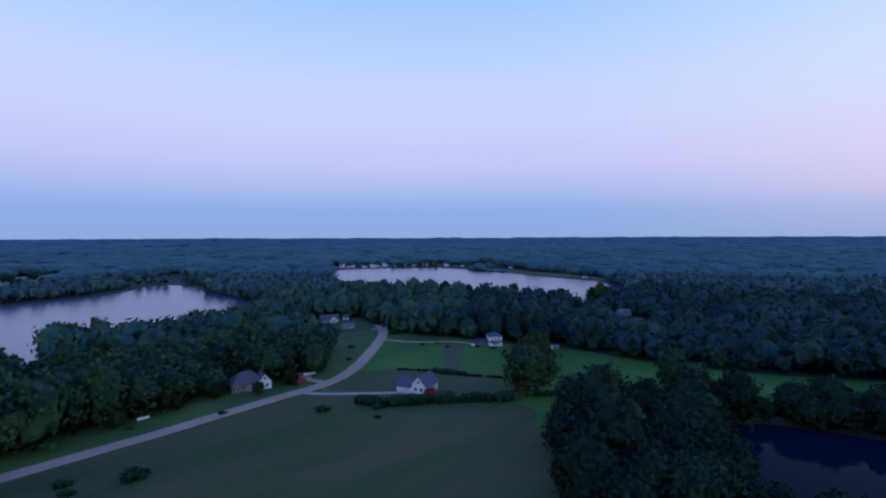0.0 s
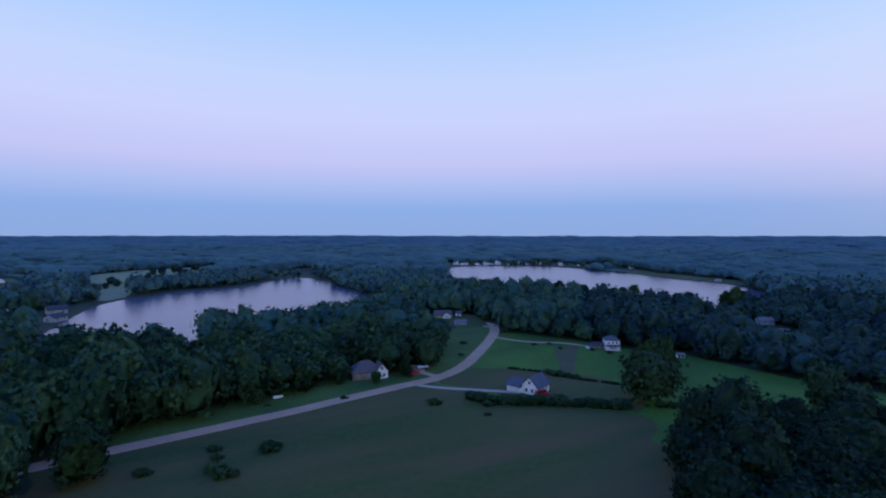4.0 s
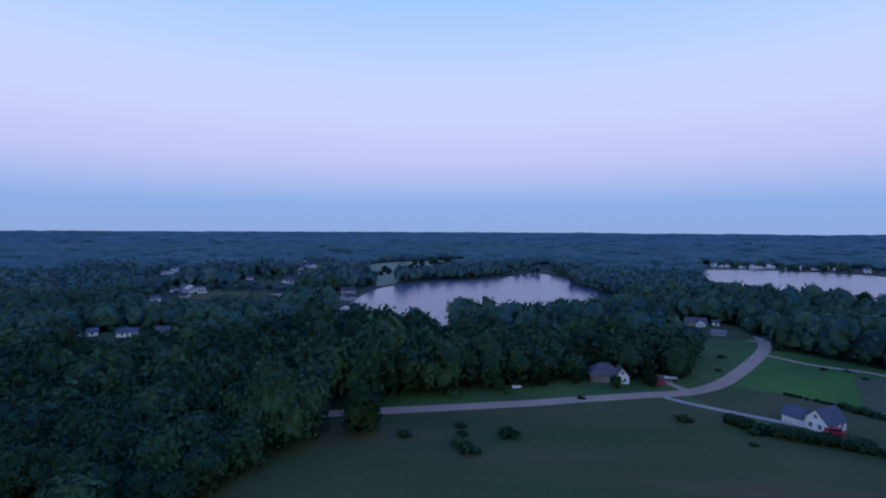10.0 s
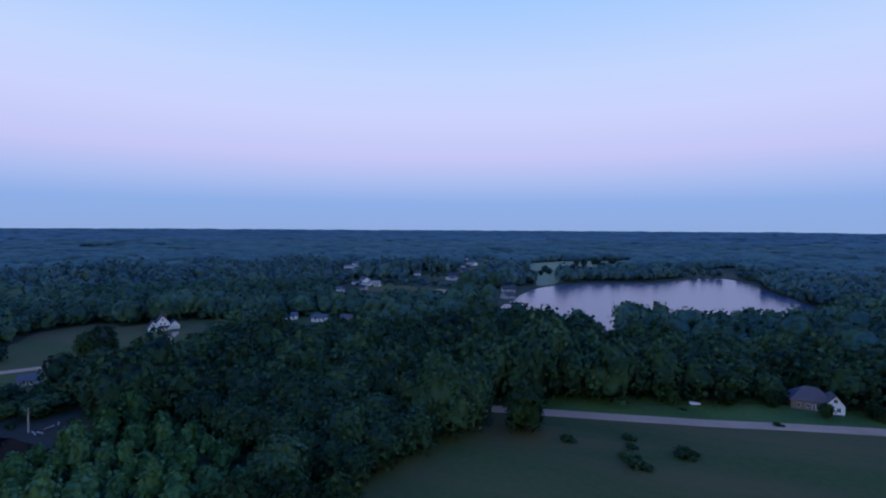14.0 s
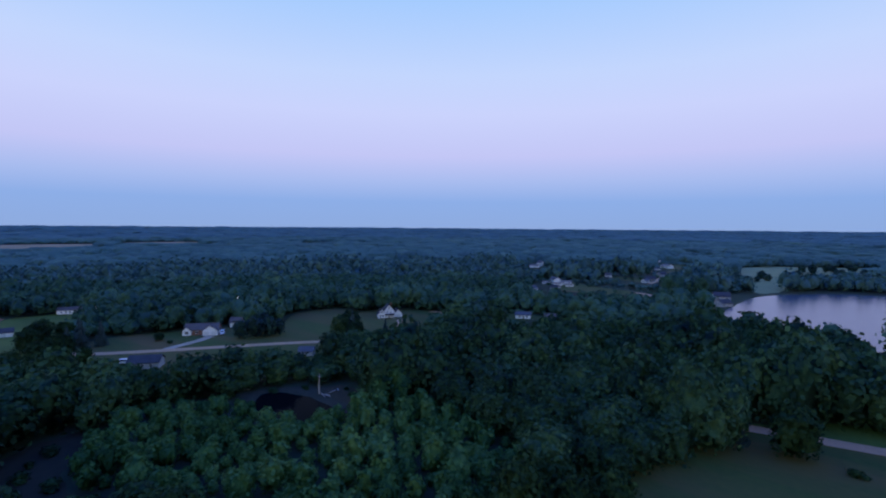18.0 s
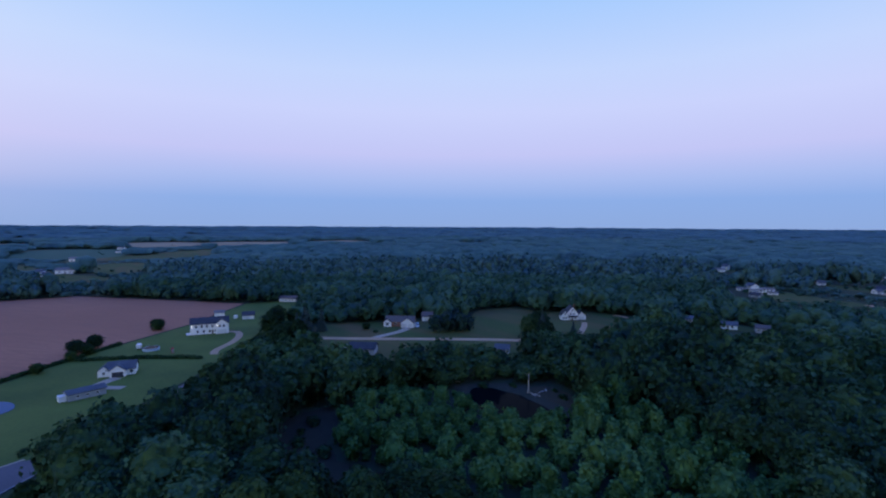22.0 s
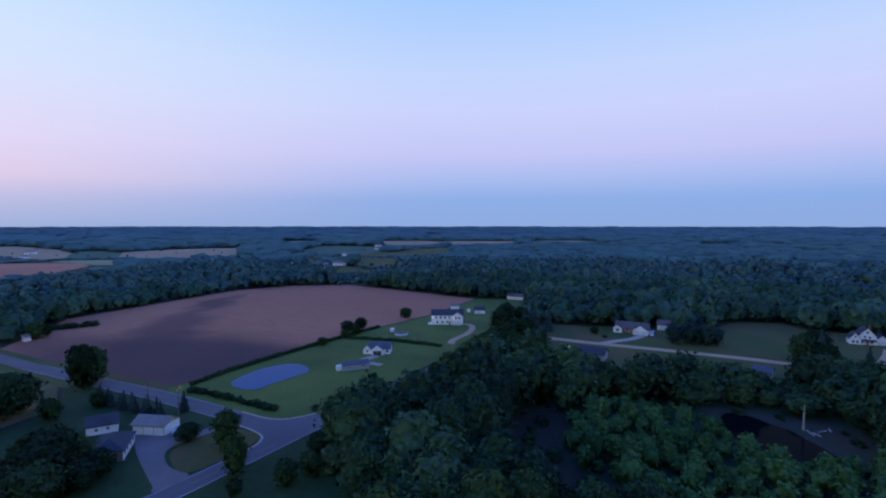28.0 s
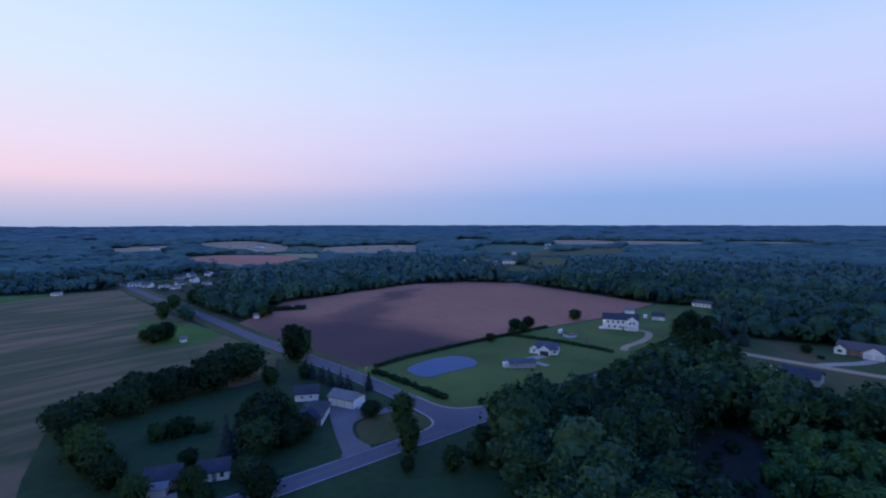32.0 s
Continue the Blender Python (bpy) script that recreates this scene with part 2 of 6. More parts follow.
YELLOW_LINE = surface("worn_yellow_road_paint", (0.15, 0.12, 0.07), (0.24, 0.18, 0.08), 3.0, 0.3, 0.7)
# base colour lifted to add sky brightness that the reflection lacks
LAKE = water_surface("lake_water", (0.06, 0.078, 0.13), 0.03, 0.2)
# dim blue sky reflection put into the base; IOR near 1 cuts mirroring
POND = water_surface("pond_water", (0.004, 0.011, 0.021), 0.001, 0.02, 1.045)
# strong blue base colour, with IOR 1.06 leaving little reflection
BLUEPOND = water_surface("blue_pond_water", (0.035, 0.11, 0.2), 0.003, 0.05, 1.06)
# near-black base colour, with IOR 1.03 leaving almost no reflection
BLACKWATER = water_surface("black_pond_water", (0.004, 0.005, 0.006), 0.003, 0.05, 1.03)
NEEDLE = surface("spruce_needles", (0.012, 0.026, 0.02), (0.034, 0.056, 0.048), 1.2, 0.2, 0.85, rand=0.2, island=0.3, spec=0.2)
# about half as bright as MIDLEAF, for the woods behind the pasture
EASTLEAF = foliage("dark_lakeside_foliage", (0.014, 0.037, 0.022), (0.03, 0.07, 0.038), (0.056, 0.11, 0.054), True, 0.5, 0.03, haze_sheen=0.08)
PALELEAF = foliage("pale_willow_foliage", (0.04, 0.085, 0.04), (0.07, 0.13, 0.06), (0.1, 0.17, 0.08))
GREYGRAVEL = surface("grey_packed_gravel", (0.15, 0.115, 0.1), (0.24, 0.185, 0.16), 1.5, 0.06, 0.95, 0.03, spread=0.6)
LEAF = foliage("broadleaf_foliage", (0.014, 0.034, 0.014), (0.031, 0.068, 0.022), (0.072, 0.128, 0.038))
WOODLEAF = foliage("broadleaf_foliage_of_the_woods", (0.017, 0.043, 0.017), (0.042, 0.096, 0.034), (0.092, 0.168, 0.056), True, haze_sheen=0.04)
# bluer and paler with distance: haze is put into these leaf colours
MIDLEAF = foliage("broadleaf_foliage_of_the_middle_woods", (0.029, 0.071, 0.036), (0.058, 0.13, 0.061), (0.105, 0.19, 0.088), True, 0.5, 0.03, haze_sheen=0.06)
FARLEAF = foliage("distant_hazed_woodland_foliage", (0.042, 0.092, 0.068), (0.074, 0.15, 0.104), (0.115, 0.2, 0.13), True, 0.2, 0.012, haze_sheen=0.11)
HORIZONLEAF = foliage("farthest_hazed_woodland_foliage", (0.036, 0.084, 0.074), (0.06, 0.126, 0.104), (0.085, 0.16, 0.124), True, 0.06, 0.004, haze_sheen=0.2)
YOUNG = foliage("young_aspen_foliage", (0.026, 0.076, 0.027), (0.058, 0.138, 0.045), (0.12, 0.225, 0.072))
YOUNGWOOD = foliage("young_regrowth_foliage", (0.03, 0.085, 0.03), (0.068, 0.162, 0.05), (0.135, 0.25, 0.08), True)
DARKLEAF = foliage("dark_oak_foliage", (0.018, 0.042, 0.02), (0.034, 0.074, 0.032), (0.062, 0.115, 0.044))
SHRUB = foliage("meadow_shrub_foliage", (0.016, 0.042, 0.016), (0.028, 0.066, 0.024), (0.05, 0.1, 0.034))
DARKWOOD = foliage("dark_pondside_foliage", (0.012, 0.03, 0.015), (0.024, 0.054, 0.026), (0.05, 0.096, 0.042), True)
# far park trees get the same blue haze sheen
PARKLEAF = foliage("park_tree_foliage", (0.012, 0.032, 0.02), (0.026, 0.06, 0.032), (0.046, 0.09, 0.042), haze_sheen=0.12)
BARK = surface("grey_bark", (0.07, 0.055, 0.042), (0.15, 0.125, 0.1), 4.0, 0.5, 0.95)
PALEBARK = surface("bleached_dead_wood", (0.28, 0.24, 0.2), (0.45, 0.4, 0.35), 3.0, 0.5, 0.9)
WHITE = surface("white_siding", (0.8, 0.79, 0.77), (0.88, 0.87, 0.85), 3.0, 0.2, 0.6)
CREAM = surface("olive_cream_siding", (0.42, 0.4, 0.2), (0.54, 0.5, 0.27), 3.0, 0.2, 0.6)
GREYWALL = surface("grey_siding", (0.3, 0.31, 0.33), (0.4, 0.41, 0.43), 3.0, 0.2, 0.65)
BROWNWALL = surface("brown_siding", (0.16, 0.12, 0.1), (0.24, 0.18, 0.15), 3.0, 0.2, 0.7)
BRICK = surface("weathered_brick", (0.2, 0.09, 0.07), (0.32, 0.16, 0.12), 4.0, 0.3, 0.85)
SLATE = surface("slate_grey_shingle", (0.07, 0.078, 0.09), (0.12, 0.13, 0.15), 2.5, 0.3, 0.85, 0.02)
DARKROOF = surface("charcoal_shingle", (0.035, 0.037, 0.045), (0.07, 0.072, 0.085), 2.5, 0.3, 0.85, 0.02)
BROWNROOF = surface("brown_shingle", (0.09, 0.075, 0.07), (0.15, 0.125, 0.115), 2.5, 0.3, 0.85, 0.02)
METALROOF = surface("galvanised_sheet", (0.16, 0.14, 0.125), (0.24, 0.215, 0.19), 1.5, 0.2, 0.6, metal=0.0)
TRIM = surface("white_trim", (0.7, 0.7, 0.69), (0.8, 0.8, 0.79), 3.0, 0.3, 0.5)
GLASS = surface("window_glass", (0.02, 0.023, 0.03), (0.03, 0.035, 0.045), 1.0, 0.2, 0.08, spec=0.6)
DOORMAT = surface("painted_door", (0.12, 0.1, 0.09), (0.2, 0.16, 0.14), 3.0, 0.3, 0.6)
GARAGEDOOR = surface("sectional_door_paint", (0.6, 0.6, 0.59), (0.7, 0.7, 0.69), 3.0, 0.3, 0.55)
RED = surface("red_paint", (0.4, 0.02, 0.03), (0.55, 0.04, 0.06), 2.0, 0.3, 0.5)
CARWHITE = surface("white_car_paint", (0.65, 0.66, 0.67), (0.76, 0.77, 0.78), 1.0, 0.2, 0.25, spec=0.6)
CARDARK = surface("dark_car_paint", (0.03, 0.032, 0.04), (0.06, 0.06, 0.07), 1.0, 0.2, 0.25, spec=0.6)
RUBBER = surface("black_rubber", (0.015, 0.015, 0.015), (0.03, 0.03, 0.03), 3.0, 0.3, 0.8)
TIMBER = surface("weathered_pole_timber", (0.1, 0.085, 0.07), (0.18, 0.155, 0.13), 3.0, 0.5, 0.9)
STEEL = surface("dull_steel", (0.3, 0.3, 0.31), (0.42, 0.42, 0.43), 3.0, 0.3, 0.5, metal=0.8)
SIGNYELLOW = surface("yellow_sign_sheet", (0.7, 0.45, 0.02), (0.85, 0.55, 0.04), 3.0, 0.3, 0.5)
LAMP = glowing("lit_lamp", (1.0, 0.92, 0.82), 5.0)


# ---- building blocks ----
def obj(name, bm, material, parent=None, label=""):
    me = bpy.data.meshes.new(name)
    bm.to_mesh(me)
    bm.free()
    me.materials.append(material)
    ob = new(name, me)
    if parent:
        ob.parent = parent
    if label:
        ob["label"] = label
    return ob


def part(name, bm, material, parent, label=""):
    """Links a bmesh as ONE mesh object under a thing or under a part."""
    return obj(name, bm, material, parent, label)


def thing(name, m, label, category, group="", kind=""):
    e = new(name)
    e.matrix_basis = m
    return tagged(e, label, category, group, kind)


def box(x0, x1, y0, y1, z0, z1, bm=None, bevel=0.0):
    bm = bm or bmesh.new()
    v = [bm.verts.new((x, y, z)) for z in (z0, z1) for y in (y0, y1) for x in (x0, x1)]
    fs = [bm.faces.new([v[i] for i in f]) for f in ((0, 2, 3, 1), (4, 5, 7, 6), (0, 1, 5, 4), (2, 6, 7, 3), (0, 4, 6, 2), (1, 3, 7, 5))]
    if bevel:
        es = list({e for f in fs for e in f.edges})
        bmesh.ops.bevel(bm, geom=es, offset=bevel, segments=1, affect="EDGES")
    return bm


def prism(profile, x0, x1, bm=None):
    """A solid with the outline profile [(y, z)...], drawn out along x."""
    bm = bm or bmesh.new()
    a = [bm.verts.new((x0, y, z)) for y, z in profile]
    b = [bm.verts.new((x1, y, z)) for y, z in profile]
    n = len(profile)
    bm.faces.new(a), bm.faces.new(b[::-1])
    for i in range(n):
        bm.faces.new((a[i], b[i], b[(i + 1) % n], a[(i + 1) % n]))
    bmesh.ops.recalc_face_normals(bm, faces=bm.faces)
    return bm


def tube(p, q, r0, r1, sides=7, bm=None):
    bm = bm or bmesh.new()
    p, q = Vector(p), Vector(q)
    rot = (q - p).to_track_quat("Z", "Y").to_matrix()
    rings = []
    for c, r in ((p, r0), (q, r1)):
        rings.append([bm.verts.new(c + rot @ Vector((r * math.cos(a), r * math.sin(a), 0))) for a in [math.tau * i / sides for i in range(sides)]])
    for i in range(sides):
        j = (i + 1) % sides
        bm.faces.new((rings[0][i], rings[0][j], rings[1][j], rings[1][i]))
    bm.faces.new(rings[0][::-1]), bm.faces.new(rings[1])
    return bm


def smooth_line(points, closed=False, step=6):
    """Points along a smooth line through the given ones."""
    pts = [Vector((*p, 0)) for p in points]
    n, out = len(pts), []
    for i in range(n if closed else n - 1):
        g = lambda k: pts[k % n] if closed else pts[min(max(k, 0), n - 1)]
        a, b, c, d = g(i - 1), g(i), g(i + 1), g(i + 2)
        for s in range(step):
            t = s / step
            out.append(0.5 * (2 * b + (c - a) * t + (2 * a - 5 * b + 4 * c - d) * t * t + (3 * b - a - 3 * c + d) * t ** 3))
    if not closed:
        out.append(pts[-1])
    return out


OPEN = []        # outlines kept free of woodland


def patch(name, outline, material, z, label, category, rough_edge=0.0, smooth=True, clear=True, kind="structure"):
    """A flat piece of ground or water, with a smooth and slightly ragged outline."""
    line = smooth_line(outline, True) if smooth else [Vector((*p, 0)) for p in outline]
    if clear:
        OPEN.append(np.array([(p.x, p.y) for p in line]))
    bm = bmesh.new()
    vs = [bm.verts.new((p.x + rough_edge * noise.noise((p.x * 0.11, p.y * 0.11, 1)), p.y + rough_edge * noise.noise((p.x * 0.11, p.y * 0.11, 7)), z)) for p in line]
    f = bm.faces.new(vs)
    f.normal_update()
    if f.normal.z < 0:
        f.normal_flip()
    bmesh.ops.triangulate(bm, faces=[f])
    return tagged(obj(name, bm, material), label, category, kind=kind)


def ribbon(name, line, width, material, z, label="", category="", parent=None, clear=0.0, thick=0.05, step=8):
    """A strip of even width along a smooth line."""
    pts = smooth_line(line, step=step)
    bm = bmesh.new()
    rows, left, right = [], [], []
    for i, p in enumerate(pts):
        d = (pts[min(i + 1, len(pts) - 1)] - pts[max(i - 1, 0)]).normalized()
        n = Vector((-d.y, d.x, 0))
        a, b = p + n * width / 2, p - n * width / 2
        rows.append([bm.verts.new((v.x, v.y, h)) for v, h in ((a, z - thick), (a, z), (b, z), (b, z - thick))])
        left.append(p + n * (width / 2 + clear)), right.append(p - n * (width / 2 + clear))
    for r, s in zip(rows, rows[1:]):
        for k in range(3):
            bm.faces.new((r[k], s[k], s[k + 1], r[k + 1]))
    bmesh.ops.recalc_face_normals(bm, faces=bm.faces)
    if clear:
        OPEN.append(np.array([(p.x, p.y) for p in left + right[::-1]]))
    ob = obj(name, bm, material, parent, label if parent else "")
    return ob if parent else tagged(ob, label, category, kind="structure")


def mesh_from(name, verts, tris, material, normals=None, tone=None):
    """A mesh from arrays of points and triangles."""
    me = bpy.data.meshes.new(name)
    verts, tris = np.asarray(verts, np.float32), np.asarray(tris, np.int32)
    me.vertices.add(len(verts))
    me.vertices.foreach_set("co", verts.ravel())
    me.loops.add(tris.size)
    me.loops.foreach_set("vertex_index", tris.ravel())
    me.polygons.add(len(tris))
    me.polygons.foreach_set("loop_start", np.arange(0, tris.size, 3, dtype=np.int32))
    me.update(calc_edges=True)
    me.materials.append(material)
    if normals is not None:
        me.normals_split_custom_set_from_vertices(np.asarray(normals, np.float32))
    if tone is not None:
        me.attributes.new("tree_tone", "FLOAT", "POINT").data.foreach_set("value", np.asarray(tone, np.float32))
    return me


def inside(poly, x, y):
    """Which of the points lie within the outline."""
    hit = np.zeros(len(x), bool)
    px, py = poly[:, 0], poly[:, 1]
    qx, qy = np.roll(px, -1), np.roll(py, -1)
    for a, b, c, d in zip(px, py, qx, qy):
        cross = (b > y) != (d > y)
        if cross.any():
            hit ^= cross & (x < (c - a) * (y - b) / ((d - b) or 1e-9) + a)
    return hit


# ---- trees ----
def ball(sub):
    bm = bmesh.new()
    bmesh.ops.create_icosphere(bm, subdivisions=sub, radius=1)
    v = np.array([p.co[:] for p in bm.verts])
    f = np.array([[p.index for p in q.verts] for q in bm.faces])
    bm.free()
    return v, f


BALL = {s: ball(s) for s in (1, 2, 3)}


def crown(rng, radius, low, high, lumps, cards, size, belly=0.58):
    """A crown from low to high: one lumpy body of foliage with small leaf clumps all over it."""
    mid = low + (high - low) * belly
    shift = Vector(rng.uniform(-50, 50, 3))

    def swell(d):
        return np.array([0.77 + 0.8 * abs(noise.noise(Vector(q) * lumps * 0.16 + shift)) + 0.42 * abs(noise.noise(Vector(q) * lumps * 0.36 - shift)) + 0.22 * noise.noise(Vector(q) * lumps * 0.1 - shift) for q in d])

    def slope(d, k):
        """The lie of the lumpy surface there."""
        g = np.stack([(swell(d + e) - k) / 0.1 for e in np.eye(3) * 0.1], 1)
        g -= d * (g * d).sum(1)[:, None]
        return d - g * 1.1

    def place(d, k):
        wide = np.where((d[:, 2] > 0) | (belly < 0.5), 1.0, np.maximum(1 - d[:, 2] ** 2, 0.04) ** -0.22)[:, None]
        return np.concatenate([d[:, :2] * radius * wide * k[:, None], (mid + d[:, 2] * np.where(d[:, 2] > 0, high - mid, mid - low) * (0.5 + 0.5 * k))[:, None]], 1)

    bv, bf = BALL[3 if cards > 600 else 2 if cards > 30 else 1]
    bk = swell(bv)
    rough = 1 + np.clip(rng.normal(0, 0.09, len(bv)), -0.16, 0.18)
    V, F, N = [place(bv, bk * rough * 0.75)], [bf], [slope(bv, bk) + rng.normal(size=bv.shape) * 0.42]
    n = len(bv)
    d = rng.normal(size=(cards, 3))
    d[:, 2] = d[:, 2] * 0.9 + 0.25
    d /= np.linalg.norm(d, axis=1)[:, None]
    k = swell(d)
    lie = slope(d, k)
    pos = place(d, k * (0.84 + 0.2 * rng.random(cards)))
    nrm = d + rng.normal(size=(cards, 3)) * 0.6
    nrm /= np.linalg.norm(nrm, axis=1)[:, None]
    e1 = np.cross(nrm, rng.normal(size=(cards, 3)))
    e1 /= np.linalg.norm(e1, axis=1)[:, None]
    e2 = np.cross(nrm, e1)
    s = (size * rng.uniform(0.5, 1.25, cards))[:, None]
    quad = np.stack([pos + e1 * s, pos + e2 * s * 0.8 + nrm * s * 0.25, pos - e1 * s * 0.9, pos - e2 * s * 0.85 + nrm * s * 0.2], 1).reshape(-1, 3)
    q = np.arange(cards)[:, None] * 4 + n
    V.append(quad), F.append(np.concatenate([q + [0, 1, 2], q + [0, 2, 3]])), N.append(np.repeat(lie * 0.8 + nrm * 0.7, 4, 0))
    V, N = np.concatenate(V), np.concatenate(N)
    N = N + np.array([0, 0, 0.25 if cards > 100 else 0.55])
    return V, np.concatenate(F), N / np.linalg.norm(N, axis=1)[:, None]


def spruce(rng, radius, high, tiers, per):
    """A conical crown of drooping boughs."""
    V, F, n = [], [], 0
    for i in range(tiers):
        z = 0.8 + (high - 0.8) * i / tiers
        r = radius * (1 - i / tiers) ** 0.85 + 0.25
        for j in range(max(5, int(per * r / radius))):
            a = rng.uniform(0, math.tau)
            L, w = r * rng.uniform(0.75, 1.1), 0.28 * r + 0.25
            c, s = math.cos(a), math.sin(a)
            top = z + (high / tiers) * 1.3
            tri = [(0, 0, top), (c * L - s * w, s * L + c * w, z - 0.25 * r), (c * L * 1.1, s * L * 1.1, z - 0.12 * r), (c * L + s * w, s * L - c * w, z - 0.25 * r)]
            V += tri
            F += [(n, n + 1, n + 2), (n, n + 2, n + 3)]
            n += 4
    return np.array(V), np.array(F)


def trunk_mesh(rng, high, r, lean=0.3, limbs=4):
    bm = tube((0, 0, -0.2), (lean, lean * 0.5, high * 0.55), r, r * 0.6)
    tube((lean, lean * 0.5, high * 0.55), (lean, 0, high * 0.85), r * 0.6, r * 0.2, bm=bm)
    for i in range(limbs):
        a, z = i * 2.4 + rng.uniform(0, 1), high * rng.uniform(0.3, 0.55)
        tube((lean * z / high, 0, z), (math.cos(a) * high * 0.2, math.sin(a) * high * 0.2, z + high * 0.22), r * 0.4, r * 0.12, 5, bm)
    return bm


rng = np.random.default_rng(7)
TREES = {}


def tree_kind(key, leaf, radius, low, high, lumps, cards, size, bark=BARK, trunk_r=0.28, belly=0.58):
    cv, cf, cn = crown(rng, radius, low, high, lumps, cards, size, belly)
    me = mesh_from("crown", cv, cf, leaf, cn)
    bm = trunk_mesh(rng, high, trunk_r)
    tm = bpy.data.meshes.new("trunk")
    bm.to_mesh(tm)
    bm.free()
    tm.materials.append(bark)
    TREES[key] = (me, tm)


for i in range(6):
    tree_kind(("broad", i), LEAF, 3.7 + 0.42 * i, 0.6, 11.0 + 1.0 * i, 13 + i % 3, 1000, 0.56)
for i in range(4):
    tree_kind(("young", i), YOUNG, 1.7 + 0.25 * i, 0.2, 5.6 + 0.9 * i, 14, 420, 0.42, trunk_r=0.12, belly=0.45)
for i in range(2):
    tree_kind(("willow", i), PALELEAF, 3.6 + 0.4 * i, 0.4, 9.5, 14, 900, 0.5)
for i in range(2):
    tree_kind(("oak", i), DARKLEAF, 6.5, 0.9, 13.0, 17, 1400, 0.66, trunk_r=0.4)
for i in range(3):
    tree_kind(("bush", i), LEAF if i == 1 else SHRUB, 1.6, -0.3, 2.3, 12, 220, 0.26, trunk_r=0.06)
for i in range(3):
    tree_kind(("park", i), PARKLEAF, 4.0 + 0.6 * i, 0.6, 10.0 + i, 14, 300, 0.95)
for i in range(2):
    me = mesh_from("crown", *spruce(rng, 2.6, 11.5, 15, 16), NEEDLE)
    tm = bpy.data.meshes.new("trunk")
    b = tube((0, 0, -0.2), (0, 0, 9.5), 0.2, 0.04)
    b.to_mesh(tm)
    b.free()
    tm.materials.append(BARK)
    TREES[("spruce", i)] = (me, tm)

TREE_LABELS = {"broad": "leafy green broadleaf tree with a rounded uneven crown", "young": "slender young light green aspen with a narrow crown",
               "oak": "large dark green oak with a broad dense crown", "bush": "low rounded dark green bush in the grass",
               "willow": "pale grey-green willow with a soft uneven crown",
               "park": "round dark green tree standing on open park grass",
               "spruce": "dark green conical spruce with drooping boughs"}


def plant(kind, x, y, scale=1.0, tall=1.0, i=None, group="", label=""):
    i = random.randrange(len([k for k in TREES if k[0] == kind])) if i is None else i
    cm, tm = TREES[(kind, i)]
    name = "bush" if kind == "bush" else "tree"
    e = thing(name, Matrix.LocRotScale((x, y, 0), Euler((0, 0, random.uniform(0, 6.28))), (scale, scale, scale * tall)), label or TREE_LABELS[kind], name, group)
    for n, me in (("trunk", tm), ("crown", cm)):
        o = new(n, me)
        o.parent = e
    return e


# ---- the land ----
EYE = (-4.0, -20.0)


def land(r):
    """Height of the land at a distance from the middle: flat, then raised so the horizon fits the camera's view."""
    t = np.clip((r - 1900) / 3000, 0, 1)
    return 34 * t * t * (3 - 2 * t)


RINGS = [0, 40, 80, 120, 180, 260, 360, 480, 640, 820, 1020, 1250, 1500, 1750, 2000, 2300, 2600, 2950, 3300, 3700, 4100, 4500, 4850]
SPOKES = 144
gv, gf = [], []
for k, r in enumerate(RINGS):
    for j in range(SPOKES):
        a = math.tau * j / SPOKES
        x, y = EYE[0] + r * math.cos(a), EYE[1] + r * math.sin(a)
        z = float(land(r)) * (1 + 0.25 * noise.noise((x * 0.0011, y * 0.0011, 3.0)))
        gv.append((x, y, z))
for k in range(len(RINGS) - 1):
    for j in range(SPOKES):
        a, b = k * SPOKES + j, k * SPOKES + (j + 1) % SPOKES
        c, d = a + SPOKES, b + SPOKES
        gf += [(a, c, d), (a, d, b)]
tagged(new("ground", mesh_from("ground", gv, gf, FLOOR)), "dark woodland ground reaching flat to the horizon", "ground", kind="structure")

# water
patch("water_lake_west", [(-300, 232), (-336, 278), (-375, 336), (-382, 383), (-377, 424), (-359, 464), (-346, 492), (-350, 540), (-352, 590), (-326, 602),
                          (-281, 563), (-231, 504), (-172, 440), (-138, 390), (-127, 332), (-134, 314), (-153, 287), (-174, 280), (-187, 252), (-196, 236), (-196, 222), (-214, 200), (-234, 189), (-264, 194)],
      LAKE, 0.14, "calm lake mirroring the pale lilac dusk sky", "lake", 3.0)
patch("water_lake_north", [(-172, 745), (-185, 845), (-150, 890), (-89, 914), (-25, 912), (16, 894), (63, 838), (110, 775), (150, 700), (196, 648), (205, 560),
                           (165, 440), (125, 402), (94, 380), (70, 416), (30, 458), (-36, 456), (-90, 500), (-140, 600)],
      LAKE, 0.14, "broad calm lake mirroring the dusk sky beyond wooded shore", "lake", 3.0)
patch("water_pond_east", [(76, 136), (84, 149), (97, 153), (110, 150), (124, 143), (142, 126), (152, 98), (130, 66), (98, 66), (74, 92), (66, 114)],
      POND, 0.12, "dark still pond ringed by trees", "pond", 1.5)
patch("water_pond_lawn", [(-120.9, -210.8), (-119.2, -202.7), (-122.1, -197.0), (-129.2, -197.5), (-139.1, -197.0), (-147.4, -197.8), (-152.4, -205.1), (-150.0, -213.6), (-139.3, -216.9), (-128.8, -215.0)],
      BLUEPOND, 0.16, "blue kidney-shaped garden pond in a mown lawn", "pond")
patch("water_pond_clearing", [(-185, -52), (-187, -44), (-178, -33), (-165, -24), (-160, -19), (-156, -23), (-157, -34), (-160, -43), (-169, -50)],
      BLACKWATER, 0.12, "narrow black pond in a woodland clearing", "pond", 1.5)

